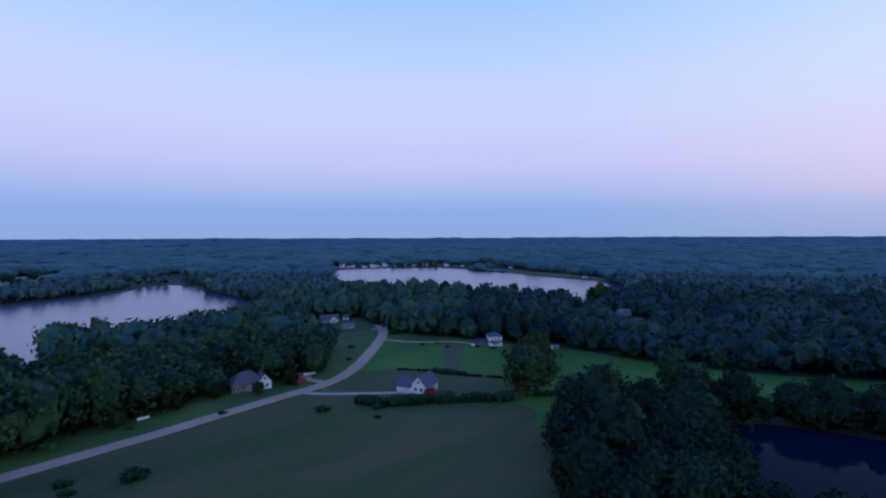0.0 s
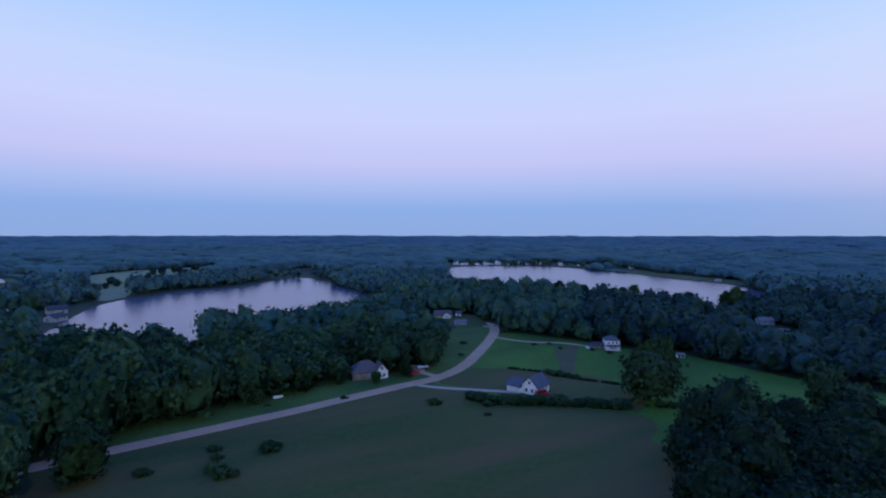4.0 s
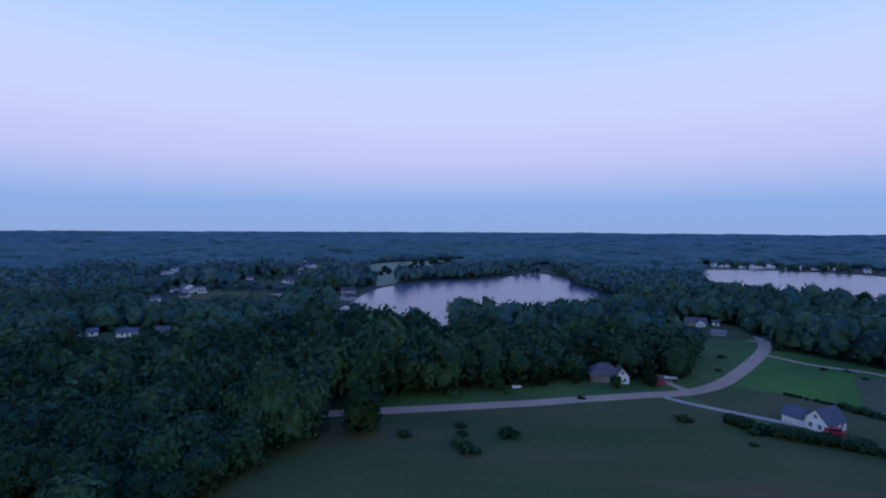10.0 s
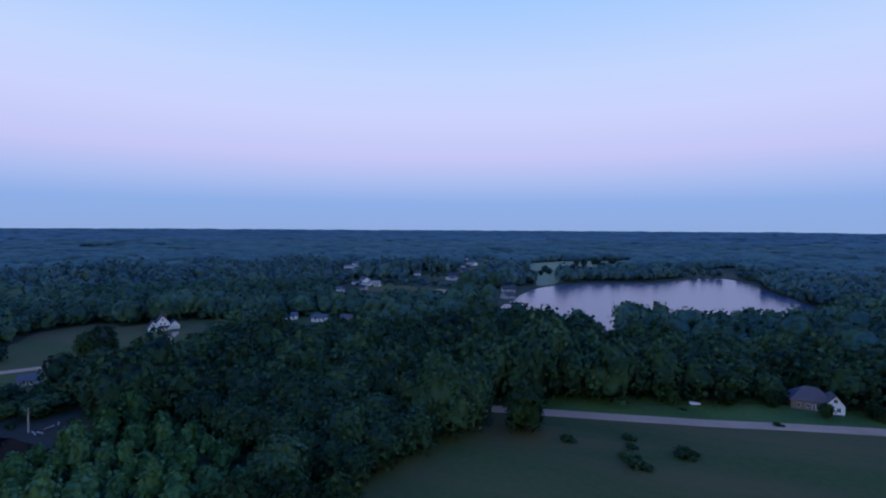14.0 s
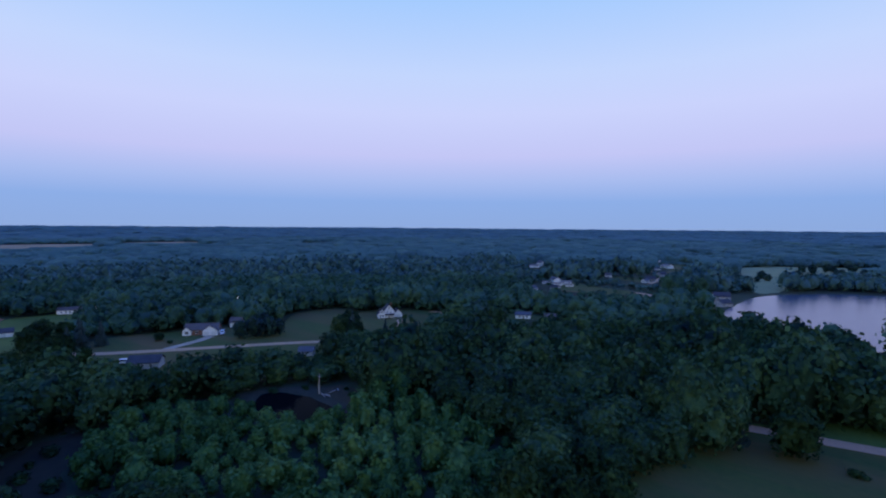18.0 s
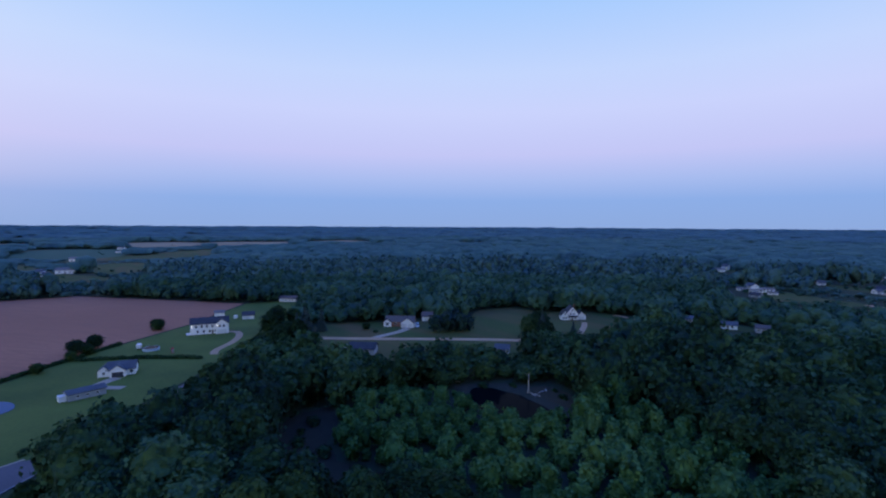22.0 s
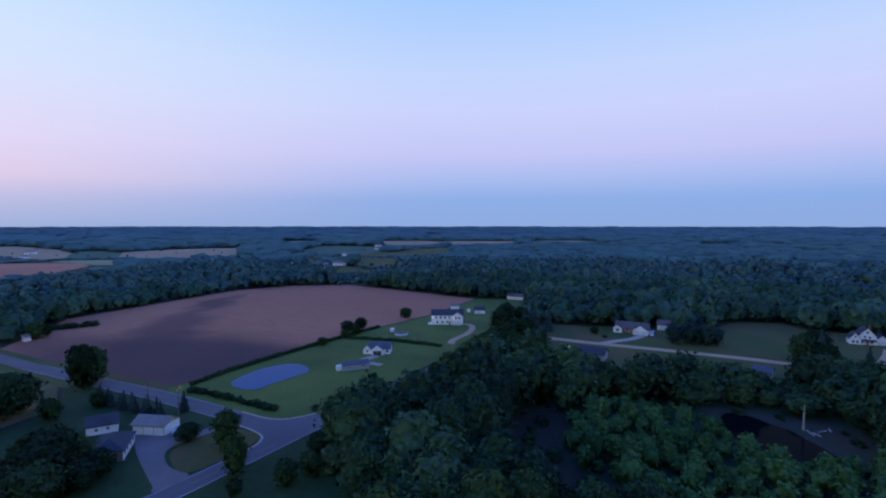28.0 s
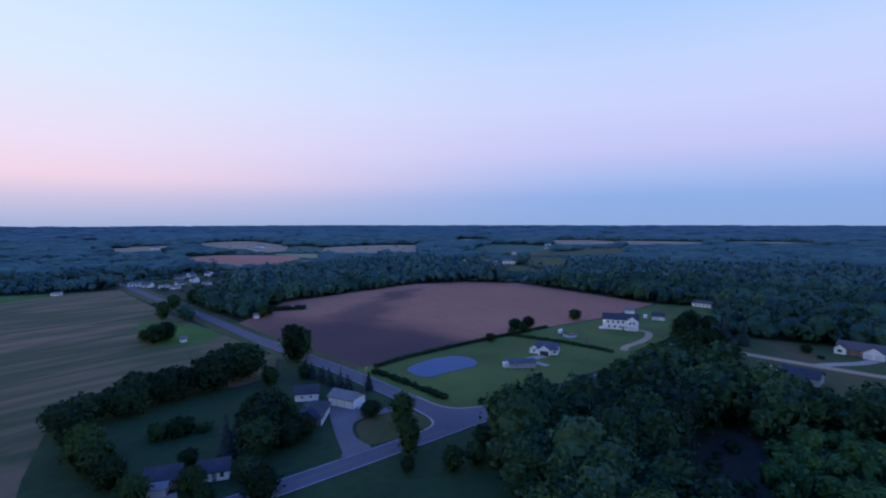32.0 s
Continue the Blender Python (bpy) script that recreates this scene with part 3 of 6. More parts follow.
# fields and lawns
patch("field_meadow", [(-128, 98), (-108, 122), (-80, 157), (-50, 191), (-36, 187), (-28, 178), (0, 176), (30, 172), (34, 150), (26, 115), (24, 60), (0, 10), (-60, 15), (-104, 44), (-111, 66), (-117, 86)],
      MEADOW, 0.04, "dull green unmown meadow beside a gravel road", "meadow", 2.0)
patch("field_pasture", [(-48, 190), (-40, 215), (-36, 256), (-31, 296), (0, 288), (22, 280), (42, 266), (62, 262), (99, 228), (140, 208), (190, 190), (175, 158), (140, 160), (112, 160), (84, 160), (60, 156), (44, 152), (28, 150), (28, 171), (-20, 174), (-36, 186)],
      PASTURE, 0.05, "bright green grazed pasture", "pasture", 1.5)
patch("field_mown_strip", [(-46, 192), (-39, 214), (-33, 216), (-14, 219), (4, 218), (25, 205), (28, 176), (-10, 178), (-34, 187)],
      MEADOW, 0.07, "duller mown yard grass round a house", "grass", 1.5, clear=False)
patch("verge_north", [(-132, 100), (-124, 118), (-104, 150), (-88, 180), (-68, 200), (-54, 212), (-58, 250), (-66, 292), (-50, 324), (-36, 300), (-40, 218), (-52, 188), (-90, 145), (-118, 110)],
      VERGE, 0.062, "grassy roadside strip along the gravel road", "grass", 1.5)
patch("field_tilled", [(-110, -221), (-107, -240), (-103, -273), (-98, -310), (-95, -352), (-112, -372), (-145, -412), (-227, -430), (-291, -443), (-340, -424), (-374, -385), (-368, -320), (-358, -232), (-281, -225), (-210, -230), (-152, -226), (-124, -226)],
      TILLED, 0.05, "bare pinkish-brown tilled field with darker damp patches", "field", 1.0, smooth=False)
patch("lawn_south", [(-117, -160), (-108, -166), (-104, -180), (-102, -216), (-106, -226), (-124, -224), (-210, -228), (-281, -223), (-358, -230), (-378, -205), (-350, -176), (-290, -170), (-246, -163)],
      LAWN, 0.06, "wide mown lawn with shrubs and a garden pond", "lawn", 1.0, smooth=False)
patch("lawn_ranch", [(-206, -138), (-204, -90), (-210, -50), (-232, -30), (-256, -22), (-340, -15), (-366, -28), (-352, -55), (-322, -64), (-302, -115), (-290, -146), (-255, -150)],
      MEADOW, 0.05, "dry dull grass round a ranch house", "grass", 2.0)
patch("lawn_farmhouse", [(-272, -16), (-276, 12), (-304, 44), (-335, 46), (-352, 26), (-352, -8), (-330, -20)], MEADOW, 0.058, "grass yard round a white house", "grass", 2.0)
patch("field_hay", [(60, -575), (-55, -575), (-62, -480), (-68, -404), (-80, -318), (-86, -262), (-76, -238), (-60, -232), (-34, -246), (-8, -232), (-4, -195), (4, -140), (120, -120), (260, -260), (260, -560)],
      STUBBLE, 0.05, "mown hay field with pale and green swathes", "field", 2.0, smooth=False)
patch("field_green_edge", [(60, -520), (0, -560), (-20, -575), (60, -590), (200, -590), (200, -520)], PASTURE, 0.07, "green strip at the far side of the hay field", "field", 4.0)
patch("verge_road_west", [(-48, -392), (-62, -380), (-78, -350), (-74, -320), (-60, -312), (-46, -328)], PASTURE, 0.07, "green grass by the main road", "grass", 4.0, clear=False)
patch("yard_southwest", [(-104, -152), (-106, -200), (-99, -252), (-86, -258), (-76, -236), (-60, -230), (-34, -244), (-6, -232), (-1, -195), (2, -150), (-40, -146)],
      YARDGRASS, 0.056, "dark green overgrown yard among trees", "grass", 1.0, smooth=False)
patch("verge_south_road", [(-10, -150), (-60, -150), (-108, -151), (-106, -145), (-90, -124), (-70, -104), (-10, -104)], YARDGRASS, 0.055, "grassy road bank below the paved road", "grass", 1.0)
patch("clearing_pond", [(-188, -58), (-193, -44), (-192, -30), (-187, -19), (-175, -14), (-162, -15), (-156, -20), (-166, -38), (-178, -54)], surface("clearing_soil", (0.014, 0.022, 0.01), (0.05, 0.045, 0.03), 0.4, 0.05, 0.95, 0.1), 0.05, "rough cleared ground round a pond", "clearing", 2.0)
patch("clearing_sand", [(-187, -31), (-191, -24), (-184, -17), (-173, -15), (-170, -18), (-178, -26)], SAND, 0.08, "heap-strewn bare sandy ground by the pond", "clearing", 2.0, clear=False)
patch("clearing_gap", [(-157, -106), (-161, -98), (-150, -91), (-134, -88), (-124, -81), (-121, -70), (-114, -66), (-108, -74), (-111, -92), (-128, -103), (-144, -107)], surface("leaf_litter", (0.014, 0.013, 0.007), (0.036, 0.029, 0.015), 0.4, 0.05, 0.95), 0.05, "brown gap in the young wood", "clearing", 3.0)
patch("field_park", [(-631, 537), (-675, 633), (-654, 702), (-619, 796), (-547, 706), (-534, 626), (-506, 508), (-472, 461), (-402, 390), (-403, 357), (-494, 441)],
      PARK, 0.06, "pale open park grass beside the lake", "park", 6.0)
FAR_FIELDS = (
    ("field_clay_far", [(-182, -950), (-248, -1038), (-331, -971), (-343, -864), (-215, -752)], CLAY, "bare reddish far field"),
    ("field_tan_far_a", [(-92, -1421), (-260, -1565), (-219, -1318), (-116, -1260)], TANFIELD, "pale tan far field"),
    ("field_tan_far_b", [(-329, -1600), (-440, -1760), (-545, -1748), (-507, -1365), (-400, -1098), (-333, -1152)], TANFIELD, "pale tan far field"),
    ("field_tan_far_c", [(-445, -995), (-562, -1216), (-761, -1210), (-794, -1125), (-668, -955), (-586, -841), (-528, -858)], TANFIELD, "pale tan far field with scattered trees"),
    ("field_green_far", [(-405, -1090), (-440, -1010), (-556, -1230), (-520, -1330)], CROP, "green far crop field"),
    ("field_straw_far", [(-350, -1010), (-424, -950), (-366, -846)], PARK, "straw-coloured far field"),
    ("field_crop_far", [(-776, -910), (-973, -1038), (-1066, -912), (-842, -729), (-713, -750)], CROP, "green far crop field"),
    ("field_tan_far_d", [(-1130, -1400), (-1205, -1337), (-1330, -1400), (-1240, -1500)], TANFIELD, "pale tan far field"),
    ("field_tan_far_e", [(-1420, -1190), (-1540, -1040), (-1272, -822), (-1130, -949)], TANFIELD, "long pale tan far field"),
    ("field_tan_far_f", [(-1540, -990), (-1660, -740), (-1484, -676), (-1278, -809)], TANFIELD, "long pale tan far field"),
    ("field_crop_far_b", [(-762, -718), (-1144, -714), (-900, -571), (-763, -611)], MEADOW, "dull green far field"),
    ("field_scrub_far", [(-640, -615), (-700, -580), (-570, -470), (-530, -500)], MEADOW, "rough far meadow beside farm buildings"),
    ("field_tan_far_h", [(-1730, -735), (-1870, -640), (-1800, -490), (-1640, -560)], TANFIELD, "long pale tan far field"),
    ("field_tan_far_g", [(-1740, -180), (-1800, -170), (-1790, -60), (-1730, -70)], TANFIELD, "thin pale far field"),
    ("field_glade", [(-585, -73), (-595, -22), (-631, -25), (-619, -72)], PARK, "pale meadow gap far in the woods"),
    ("field_marsh_far", [(70, 855), (120, 790), (165, 715), (210, 660), (235, 690), (180, 780), (120, 860)], MEADOW, "reedy marsh strip beside the lake"),
    ("field_village", [(-372, 205), (-395, 262), (-415, 262), (-470, 240), (-530, 225), (-520, 180), (-440, 148), (-420, 170)], MEADOW, "open village plots"),
    ("field_village_b", [(-545, 355), (-620, 420), (-680, 440), (-790, 520), (-720, 560), (-640, 480), (-540, 380)], MEADOW, "open village plots"),
    ("field_village_c", [(-690, 240), (-740, 250), (-745, 290), (-700, 290)], MEADOW, "open plot round far buildings"),
    ("field_village_d", [(-480, 290), (-560, 285), (-570, 310), (-500, 335)], MEADOW, "open village plots"),
    ("field_hamlet", [(-62, -560), (-110, -530), (-170, -640), (-150, -690), (-70, -640)], MEADOW, "open hamlet plots by the road"),
    ("field_farmyard", [(-440, -470), (-520, -560), (-600, -700), (-620, -690), (-540, -560), (-500, -460)], MEADOW, "open farmyard"),
    ("field_farmyard_b", [(-700, -680), (-740, -700), (-735, -725), (-695, -710)], MEADOW, "open farmyard"),
    ("field_east_yard", [(95, 312), (112, 300), (138, 306), (140, 335), (112, 345)], MEADOW, "open house plots near the lake"),
    ("field_bend_yard", [(-96, 330), (-80, 318), (-56, 306), (-48, 326), (-60, 356), (-88, 352)], MEADOW, "open house plots by the bend"),
    ("field_small_houses", [(-296, 84), (-300, 118), (-318, 116), (-332, 100), (-336, 70), (-318, 66)], MEADOW, "small plots in the wood"),
)


def hull(points):
    """The outline round a set of points."""
    pts = sorted(points)
    def half(seq):
        out = []
        for q in seq:
            while len(out) > 1 and (out[-1][0] - out[-2][0]) * (q[1] - out[-2][1]) - (out[-1][1] - out[-2][1]) * (q[0] - out[-2][0]) <= 0:
                out.pop()
            out.append(q)
        return out[:-1]
    return half(pts) + half(pts[::-1])


LOW = []         # woods lowered here so the fields behind show in the camera's view
for k, (name, line, material, label) in enumerate(FAR_FIELDS):
    full = line
    if "village" in name or "small_houses" in name or "hamlet" in name or "east_yard" in name:
        cx, cy = sum(p[0] for p in line) / len(line), sum(p[1] for p in line) / len(line)
        line = [(cx + (x - cx) * 0.6, cy + (y - cy) * 0.6) for x, y in line]
    patch(name, line, material, 0.085 + 0.004 * k, label, "field", 5.0)
    near = [(EYE[0] + (x - EYE[0]) * 0.8, EYE[1] + (y - EYE[1]) * 0.8) for x, y in full]
    if name not in ("field_glade", "field_east_yard"):
        LOW.append(np.array(hull(full + near)))

patch("yard_boat", [(-67, 211), (-60, 213.5), (-56, 206), (-58, 199), (-63, 203)], GRAVEL, 0.122, "reddish-brown bare yard with a boat and a pickup", "yard", 0.6)
patch("field_bare_strip", [(-1, 262), (3, 268), (11, 268), (9, 240), (8, 220), (2, 215), (1, 238)], TANFIELD_DULL, 0.094, "trodden brown strip of bare soil in the pasture", "soil", 1.5, clear=False)
ribbon("verge_wood_edge", [(-56, 14), (-84, 28), (-106, 46), (-113, 67), (-119, 86)], 13.0, MEADOW, 0.03, "dull grass running in under the wood's edge", "grass", thick=0.02)
ribbon("verge_wood_edge_north", [(-134, 108), (-112, 146), (-94, 180), (-74, 206)], 9.0, VERGE, 0.032, "grass running in under the wood's edge", "grass", thick=0.02)
LOW.append(np.array(hull([(-631, 537), (-675, 633), (-620, 796), (-404, 357), (-400, 330), (-480, 590), (-520, 680)])))
MILD = [np.array([(-262, -32), (-262, 28), (-188, 4), (-188, -24)]), np.array([(-300, 70), (-300, 125), (-225, 92), (-225, 52)]), np.array([(-118, -153), (-124, -128), (-158, -126), (-166, -153)]),
        np.array([(-238, -126), (-240, -95), (-190, -72), (-186, -110)]), np.array([(-244, -48), (-244, -32), (-196, -24), (-196, -44)])]   # woods lowered somewhat so the houses behind show in the camera's view

# roads
ribbon("road_gravel", [(-152, 70), (-130, 97), (-105, 126), (-96, 136.7), (-86, 148.5), (-73.5, 165), (-59.5, 182.5), (-48, 197), (-41, 217), (-38, 247), (-36.6, 280), (-37.5, 303), (-42, 322), (-53, 326.5), (-72, 325)], 5.9, GRAVEL, 0.16,
       "pale gravel country road curving through fields", "road", clear=2.0)
ribbon("verge_main_road", [(-63, -600), (-71, -510), (-84, -390), (-90.5, -300), (-96, -253), (-99.5, -223), (-101, -199), (-102, -182)], 19.0, MEADOW, 0.034, "rough grass verges beside the county road", "grass", thick=0.02)
ribbon("road_main", [(-50, -760), (-57, -640), (-63, -600), (-71, -510), (-84, -390), (-90.5, -300), (-96, -253), (-99.5, -223), (-101, -199), (-102, -182), (-103, -158)], 7.2, ASPHALT, 0.15,
       "grey asphalt county road running straight to the horizon", "road", clear=5.0)
ribbon("road_cross", [(40, -154), (-20, -154), (-62, -154.5), (-110, -155.5), (-180, -155.5), (-262, -155)], 7.2, ASPHALT, 0.17, "grey asphalt side road with pale edges", "road", clear=4.0)
ribbon("road_east", [(-257, -150), (-256, -133), (-258, -105), (-261, -78), (-264, -44), (-264, -10), (-272, 40)], 5.6, GRAVEL, 0.15, "pale residential road", "road", clear=2.0)
patch("road_junction", [(-86, -158.3), (-92, -158.6), (-96, -161), (-98, -166), (-98.4, -174), (-105.6, -180), (-106.2, -172), (-109.5, -165.8), (-116, -161.6), (-116, -153), (-90, -152.5)], ASPHALT, 0.18, "asphalt flare of the road junction", "road", 0.0)
for name, line, w, material, label in (
        ("driveway_blue_house", [(-53, 185.5), (-44, 184.6), (-34, 184.8), (-24, 185.4), (-14, 186)], 2.6, CONCRETE, "pale concrete driveway"),
        ("driveway_boat", [(-47, 198), (-54, 202), (-62, 207)], 3.2, GRAVEL, "pale gravel driveway"),
        ("driveway_bend", [(-40, 312), (-52, 318), (-64, 326)], 3.2, GRAVEL, "pale gravel driveway"),
        ("driveway_big_house", [(-218, -172), (-226, -175.5), (-241, -176.3), (-255, -180), (-264, -186), (-265, -193)], 3.6, GRAVEL, "curved gravel driveway"),
        ("driveway_ranch", [(-258, -108), (-266, -104), (-277, -97), (-287, -94)], 4.6, CONCRETE, "pale concrete driveway"),
        ("driveway_garage", [(-181, -189.2), (-175.5, -190.0), (-170.5, -189.8)], 4.4, CONCRETE, "pale concrete driveway"),
        ("driveway_outbuilding", [(-170.4, -191.6), (-169.9, -185.3), (-170.4, -178.3)], 3.6, CONCRETE, "pale concrete pad beside an outbuilding"),
        ("driveway_yard", [(-68, -158), (-71, -168), (-75, -180), (-80, -192)], 5.0, GREYGRAVEL, "broad gravel yard driveway"),
        ("driveway_island", [(-79, -179), (-85, -179.5), (-92, -178.5), (-100, -181)], 4.0, GREYGRAVEL, "gravel driveway joining the road"),
        ("driveway_farmhouse", [(-264, -12), (-278, 0), (-300, 8), (-318, 12)], 3.4, GRAVEL, "gravel driveway"),
        ("driveway_farm_yard", [(-312, 62), (-318, 50), (-340, 42), (-346, 36)], 3.6, GRAVEL, "pale gravel lane"),
        ("driveway_white_house", [(-34, 282), (-16, 275), (4, 276), (16, 271)], 3.0, GRAVEL, "pale gravel lane past a pasture"),
        ("driveway_southwest", [(-26, -156), (-25.5, -161), (-26, -167)], 5.0, CONCRETE, "pale concrete driveway"),
        ("lane_village", [(-384, 218), (-402, 246), (-430, 232), (-460, 212), (-500, 205)], 7.0, GRAVEL, "pale sandy village lane"),
        ("lane_village_far", [(-480, 300), (-520, 340), (-580, 384), (-640, 400)], 6.0, GRAVEL, "pale sandy village lane"),
        ("lane_lake", [(92, 338), (103, 362), (104, 390)], 4.0, GRAVEL, "pale lane down to the lake")):
    ribbon(name, line, w, material, 0.13, label, "driveway", clear=1.0)
patch("yard_gravel", [(-65, -158.6), (-73.5, -158.4), (-73.5, -167), (-77.5, -175.5), (-85, -180), (-86, -186), (-79, -193), (-74, -184), (-70.3, -171), (-67.5, -162.5)], GREYGRAVEL, 0.19, "pale gravel forecourt between sheds", "yard", 0.5)
patch("island_grass", [(-73.5, -164), (-77, -173), (-82, -176), (-92, -175), (-96.5, -172), (-97, -165), (-95, -161), (-88, -159.4), (-80, -158.8), (-74.5, -160)], MEADOW, 0.21, "grass island between road and driveway", "grass", 0.3)
# painted lines and pale edges
lines = thing("road_markings", Matrix(), "faded white edge and yellow centre lines on the asphalt roads", "road marking", kind="structure")
for off in (-3.2, 3.2):
    ribbon("edge_line", [(40, -154 + off), (-20, -154 + off), (-62, -154.5 + off), (-84, -155 + off)], 0.35, PAINT_LINE, 0.186, parent=lines)
ribbon("edge_line", [(-84, -151.6), (-110, -152.2), (-140, -152.3)], 0.35, PAINT_LINE, 0.196, parent=lines)
ribbon("centre_line", [(40, -154), (-20, -154), (-62, -154.5), (-96, -155)], 0.3, YELLOW_LINE, 0.196, parent=lines)
ribbon("edge_line", [(-86, -158.6), (-92, -158.9), (-96.2, -161.2), (-97.9, -166), (-98.3, -175)], 0.7, CONCRETE, 0.2, parent=lines)
ribbon("edge_line", [(-105.6, -183), (-106.2, -172), (-109.6, -165.6), (-117, -161.8)], 0.7, CONCRETE, 0.2, parent=lines)
ribbon("edge_line", [(-105.2, -184), (-104.8, -199), (-103.2, -223), (-99.7, -253), (-94, -300)], 0.3, PAINT_LINE, 0.17, parent=lines)
ribbon("edge_line", [(-98.6, -184), (-97.4, -199), (-95.8, -223), (-92.3, -253), (-87, -300)], 0.3, PAINT_LINE, 0.17, parent=lines)
ribbon("centre_line", [(-102.4, -170), (-102, -182), (-101, -199), (-99.5, -223), (-96, -253), (-90.5, -300), (-84, -390)], 0.25, YELLOW_LINE, 0.2, parent=lines)


# ---- woodland ----
OPEN.append(np.array([(-54, 186), (-28, 184), (-26, 262), (-46, 262)]))   # yard by the gravel road


def open_spot(x, y, r):
    a = np.linspace(0, math.tau, 13)[:-1]
    OPEN.append(np.stack([x + r * np.cos(a), y + r * np.sin(a)], 1))



OPEN.append(np.array([(-108, -160), (-108, -230), (-95, -350), (-150, -414), (-292, -440), (-370, -390), (-360, -200), (-250, -162)]))
OPEN.append(np.array([(-300, 225), (-345, 225), (-400, 330), (-400, 430), (-368, 500), (-372, 590), (-330, 622), (-270, 580), (-280, 400)]))   # low reedy far shore
OPEN.append(np.array([(-215, 870), (-215, 936), (-60, 968), (40, 955), (135, 905), (120, 860), (60, 890), (-80, 920)]))   # far lake shore kept treeless so its houses show in the camera's view
OPEN.append(np.array([(-114, -210), (-104, -290), (-92, -400), (-74, -400), (-82, -300), (-94, -215)]))   # road verges
OPEN.append(np.array([(-2, -214), (-12, -236), (-70, -255), (-88, -262), (-92, -215), (-60, -160), (-6, -160)]))   # yard and its hedgerow
open_spot(-80, 194, 9)
open_spot(-97, 158, 5)
OPEN.append(np.array([(-42, 168), (-20, 168), (-20, 194), (-42, 194)]))   # drive to the blue-roofed house
OPEN.append(np.array([(-108, -153), (-108, -147), (-90, -122), (-71, -101), (-10, -101), (-10, -153)]))   # grassy road bank
OPEN.append(np.array([(-196, 238), (-202, 230), (-166, 190), (-158, 196)]))   # gap in the shore trees
OPEN.append(np.array([(19, 100), (21, 134), (24, 155), (20, 202), (72, 202), (66, 180), (42, 162), (26, 151), (22.5, 134), (20, 100)]))   # grass below the oak


# ---- houses ----
MESHES = {}


def shared(key, build, material):
    """One mesh for alike pieces."""
    if key not in MESHES:
        bm = build()
        me = bpy.data.meshes.new(key[0])
        bm.to_mesh(me)
        bm.free()
        me.materials.append(material)
        MESHES[key] = me
    return MESHES[key]


def piece(name, me, parent, m=None):
    o = new(name, me)
    o.parent = parent
    if m is not None:
        o.matrix_basis = m
    return o


def ring(w, h, t, d):
    """A rectangular frame in the xz plane, facing -y."""
    bm = box(-w / 2 - t, -w / 2, -d, 0.02, -t, h + t)
    box(w / 2, w / 2 + t, -d, 0.02, -t, h + t, bm)
    box(-w / 2, w / 2, -d, 0.02, -t, 0, bm)
    box(-w / 2, w / 2, -d, 0.02, h, h + t, bm)
    box(-0.03, 0.03, -d * 0.7, 0.02, 0, h, bm)
    return bm


def face_pose(face, u, z, L, W):
    return {"f": pose(u, -W / 2, z), "b": pose(-u, W / 2, z, 0, 0, 180), "r": pose(L / 2, u, z, 0, 0, 90), "l": pose(-L / 2, -u, z, 0, 0, -90)}[face]


def add_window(body, face, u, z, w, h, L, W):
    m = face_pose(face, u, z, L, W)
    fr = piece("window", shared(("window", w, h), lambda: ring(w, h, 0.1, 0.07), TRIM), body, m)
    piece("pane", shared(("pane", w, h), lambda: box(-w / 2, w / 2, -0.03, 0.0, 0, h), GLASS), fr)


def add_door(body, face, u, L, W, w=0.95, h=2.05, z=0.0):
    m = face_pose(face, u, z, L, W)
    d = piece("door", shared(("door", w, h), lambda: box(-w / 2, w / 2, -0.05, 0.0, 0, h), DOORMAT), body, m)
    piece("door_frame", shared(("door_frame", w, h), lambda: box(w / 2, w / 2 + 0.12, -0.08, 0.0, 0, h + 0.12, box(-w / 2 - 0.12, -w / 2, -0.08, 0.0, 0, h + 0.12, box(-w / 2, w / 2, -0.08, 0, h, h + 0.12))), TRIM), d)


def sections(w, h):
    bm = bmesh.new()
    n = 4
    for i in range(n):
        box(-w / 2, w / 2, -0.06, 0.0, h * i / n + 0.015, h * (i + 1) / n - 0.015, bm)
    return bm


def add_garage(body, face, u, L, W, w=4.8, h=2.2, material=None):
    d = piece("garage_door", shared(("garage_door", w, h, (material or GARAGEDOOR).name), lambda: sections(w, h), material or GARAGEDOOR), body, face_pose(face, u, 0.02, L, W))
    piece("door_frame", shared(("garage_frame", w, h), lambda: box(w / 2, w / 2 + 0.15, -0.09, 0, 0, h + 0.15, box(-w / 2 - 0.15, -w / 2, -0.09, 0, 0, h + 0.15, box(-w / 2, w / 2, -0.09, 0, h, h + 0.15))), TRIM), d)


def gable_roof(L, W, e, rise, over=0.45, t=0.2):
    bm = bmesh.new()
    for s in (-1, 1):
        k = rise / (W / 2)
        y1, z1 = s * (W / 2 + over), e - over * k
        prism([(0, e + rise + 0.02), (0, e + rise + t + 0.02), (y1, z1 + t), (y1, z1 + 0.02)], -L / 2 - over, L / 2 + over, bm)
    return bm


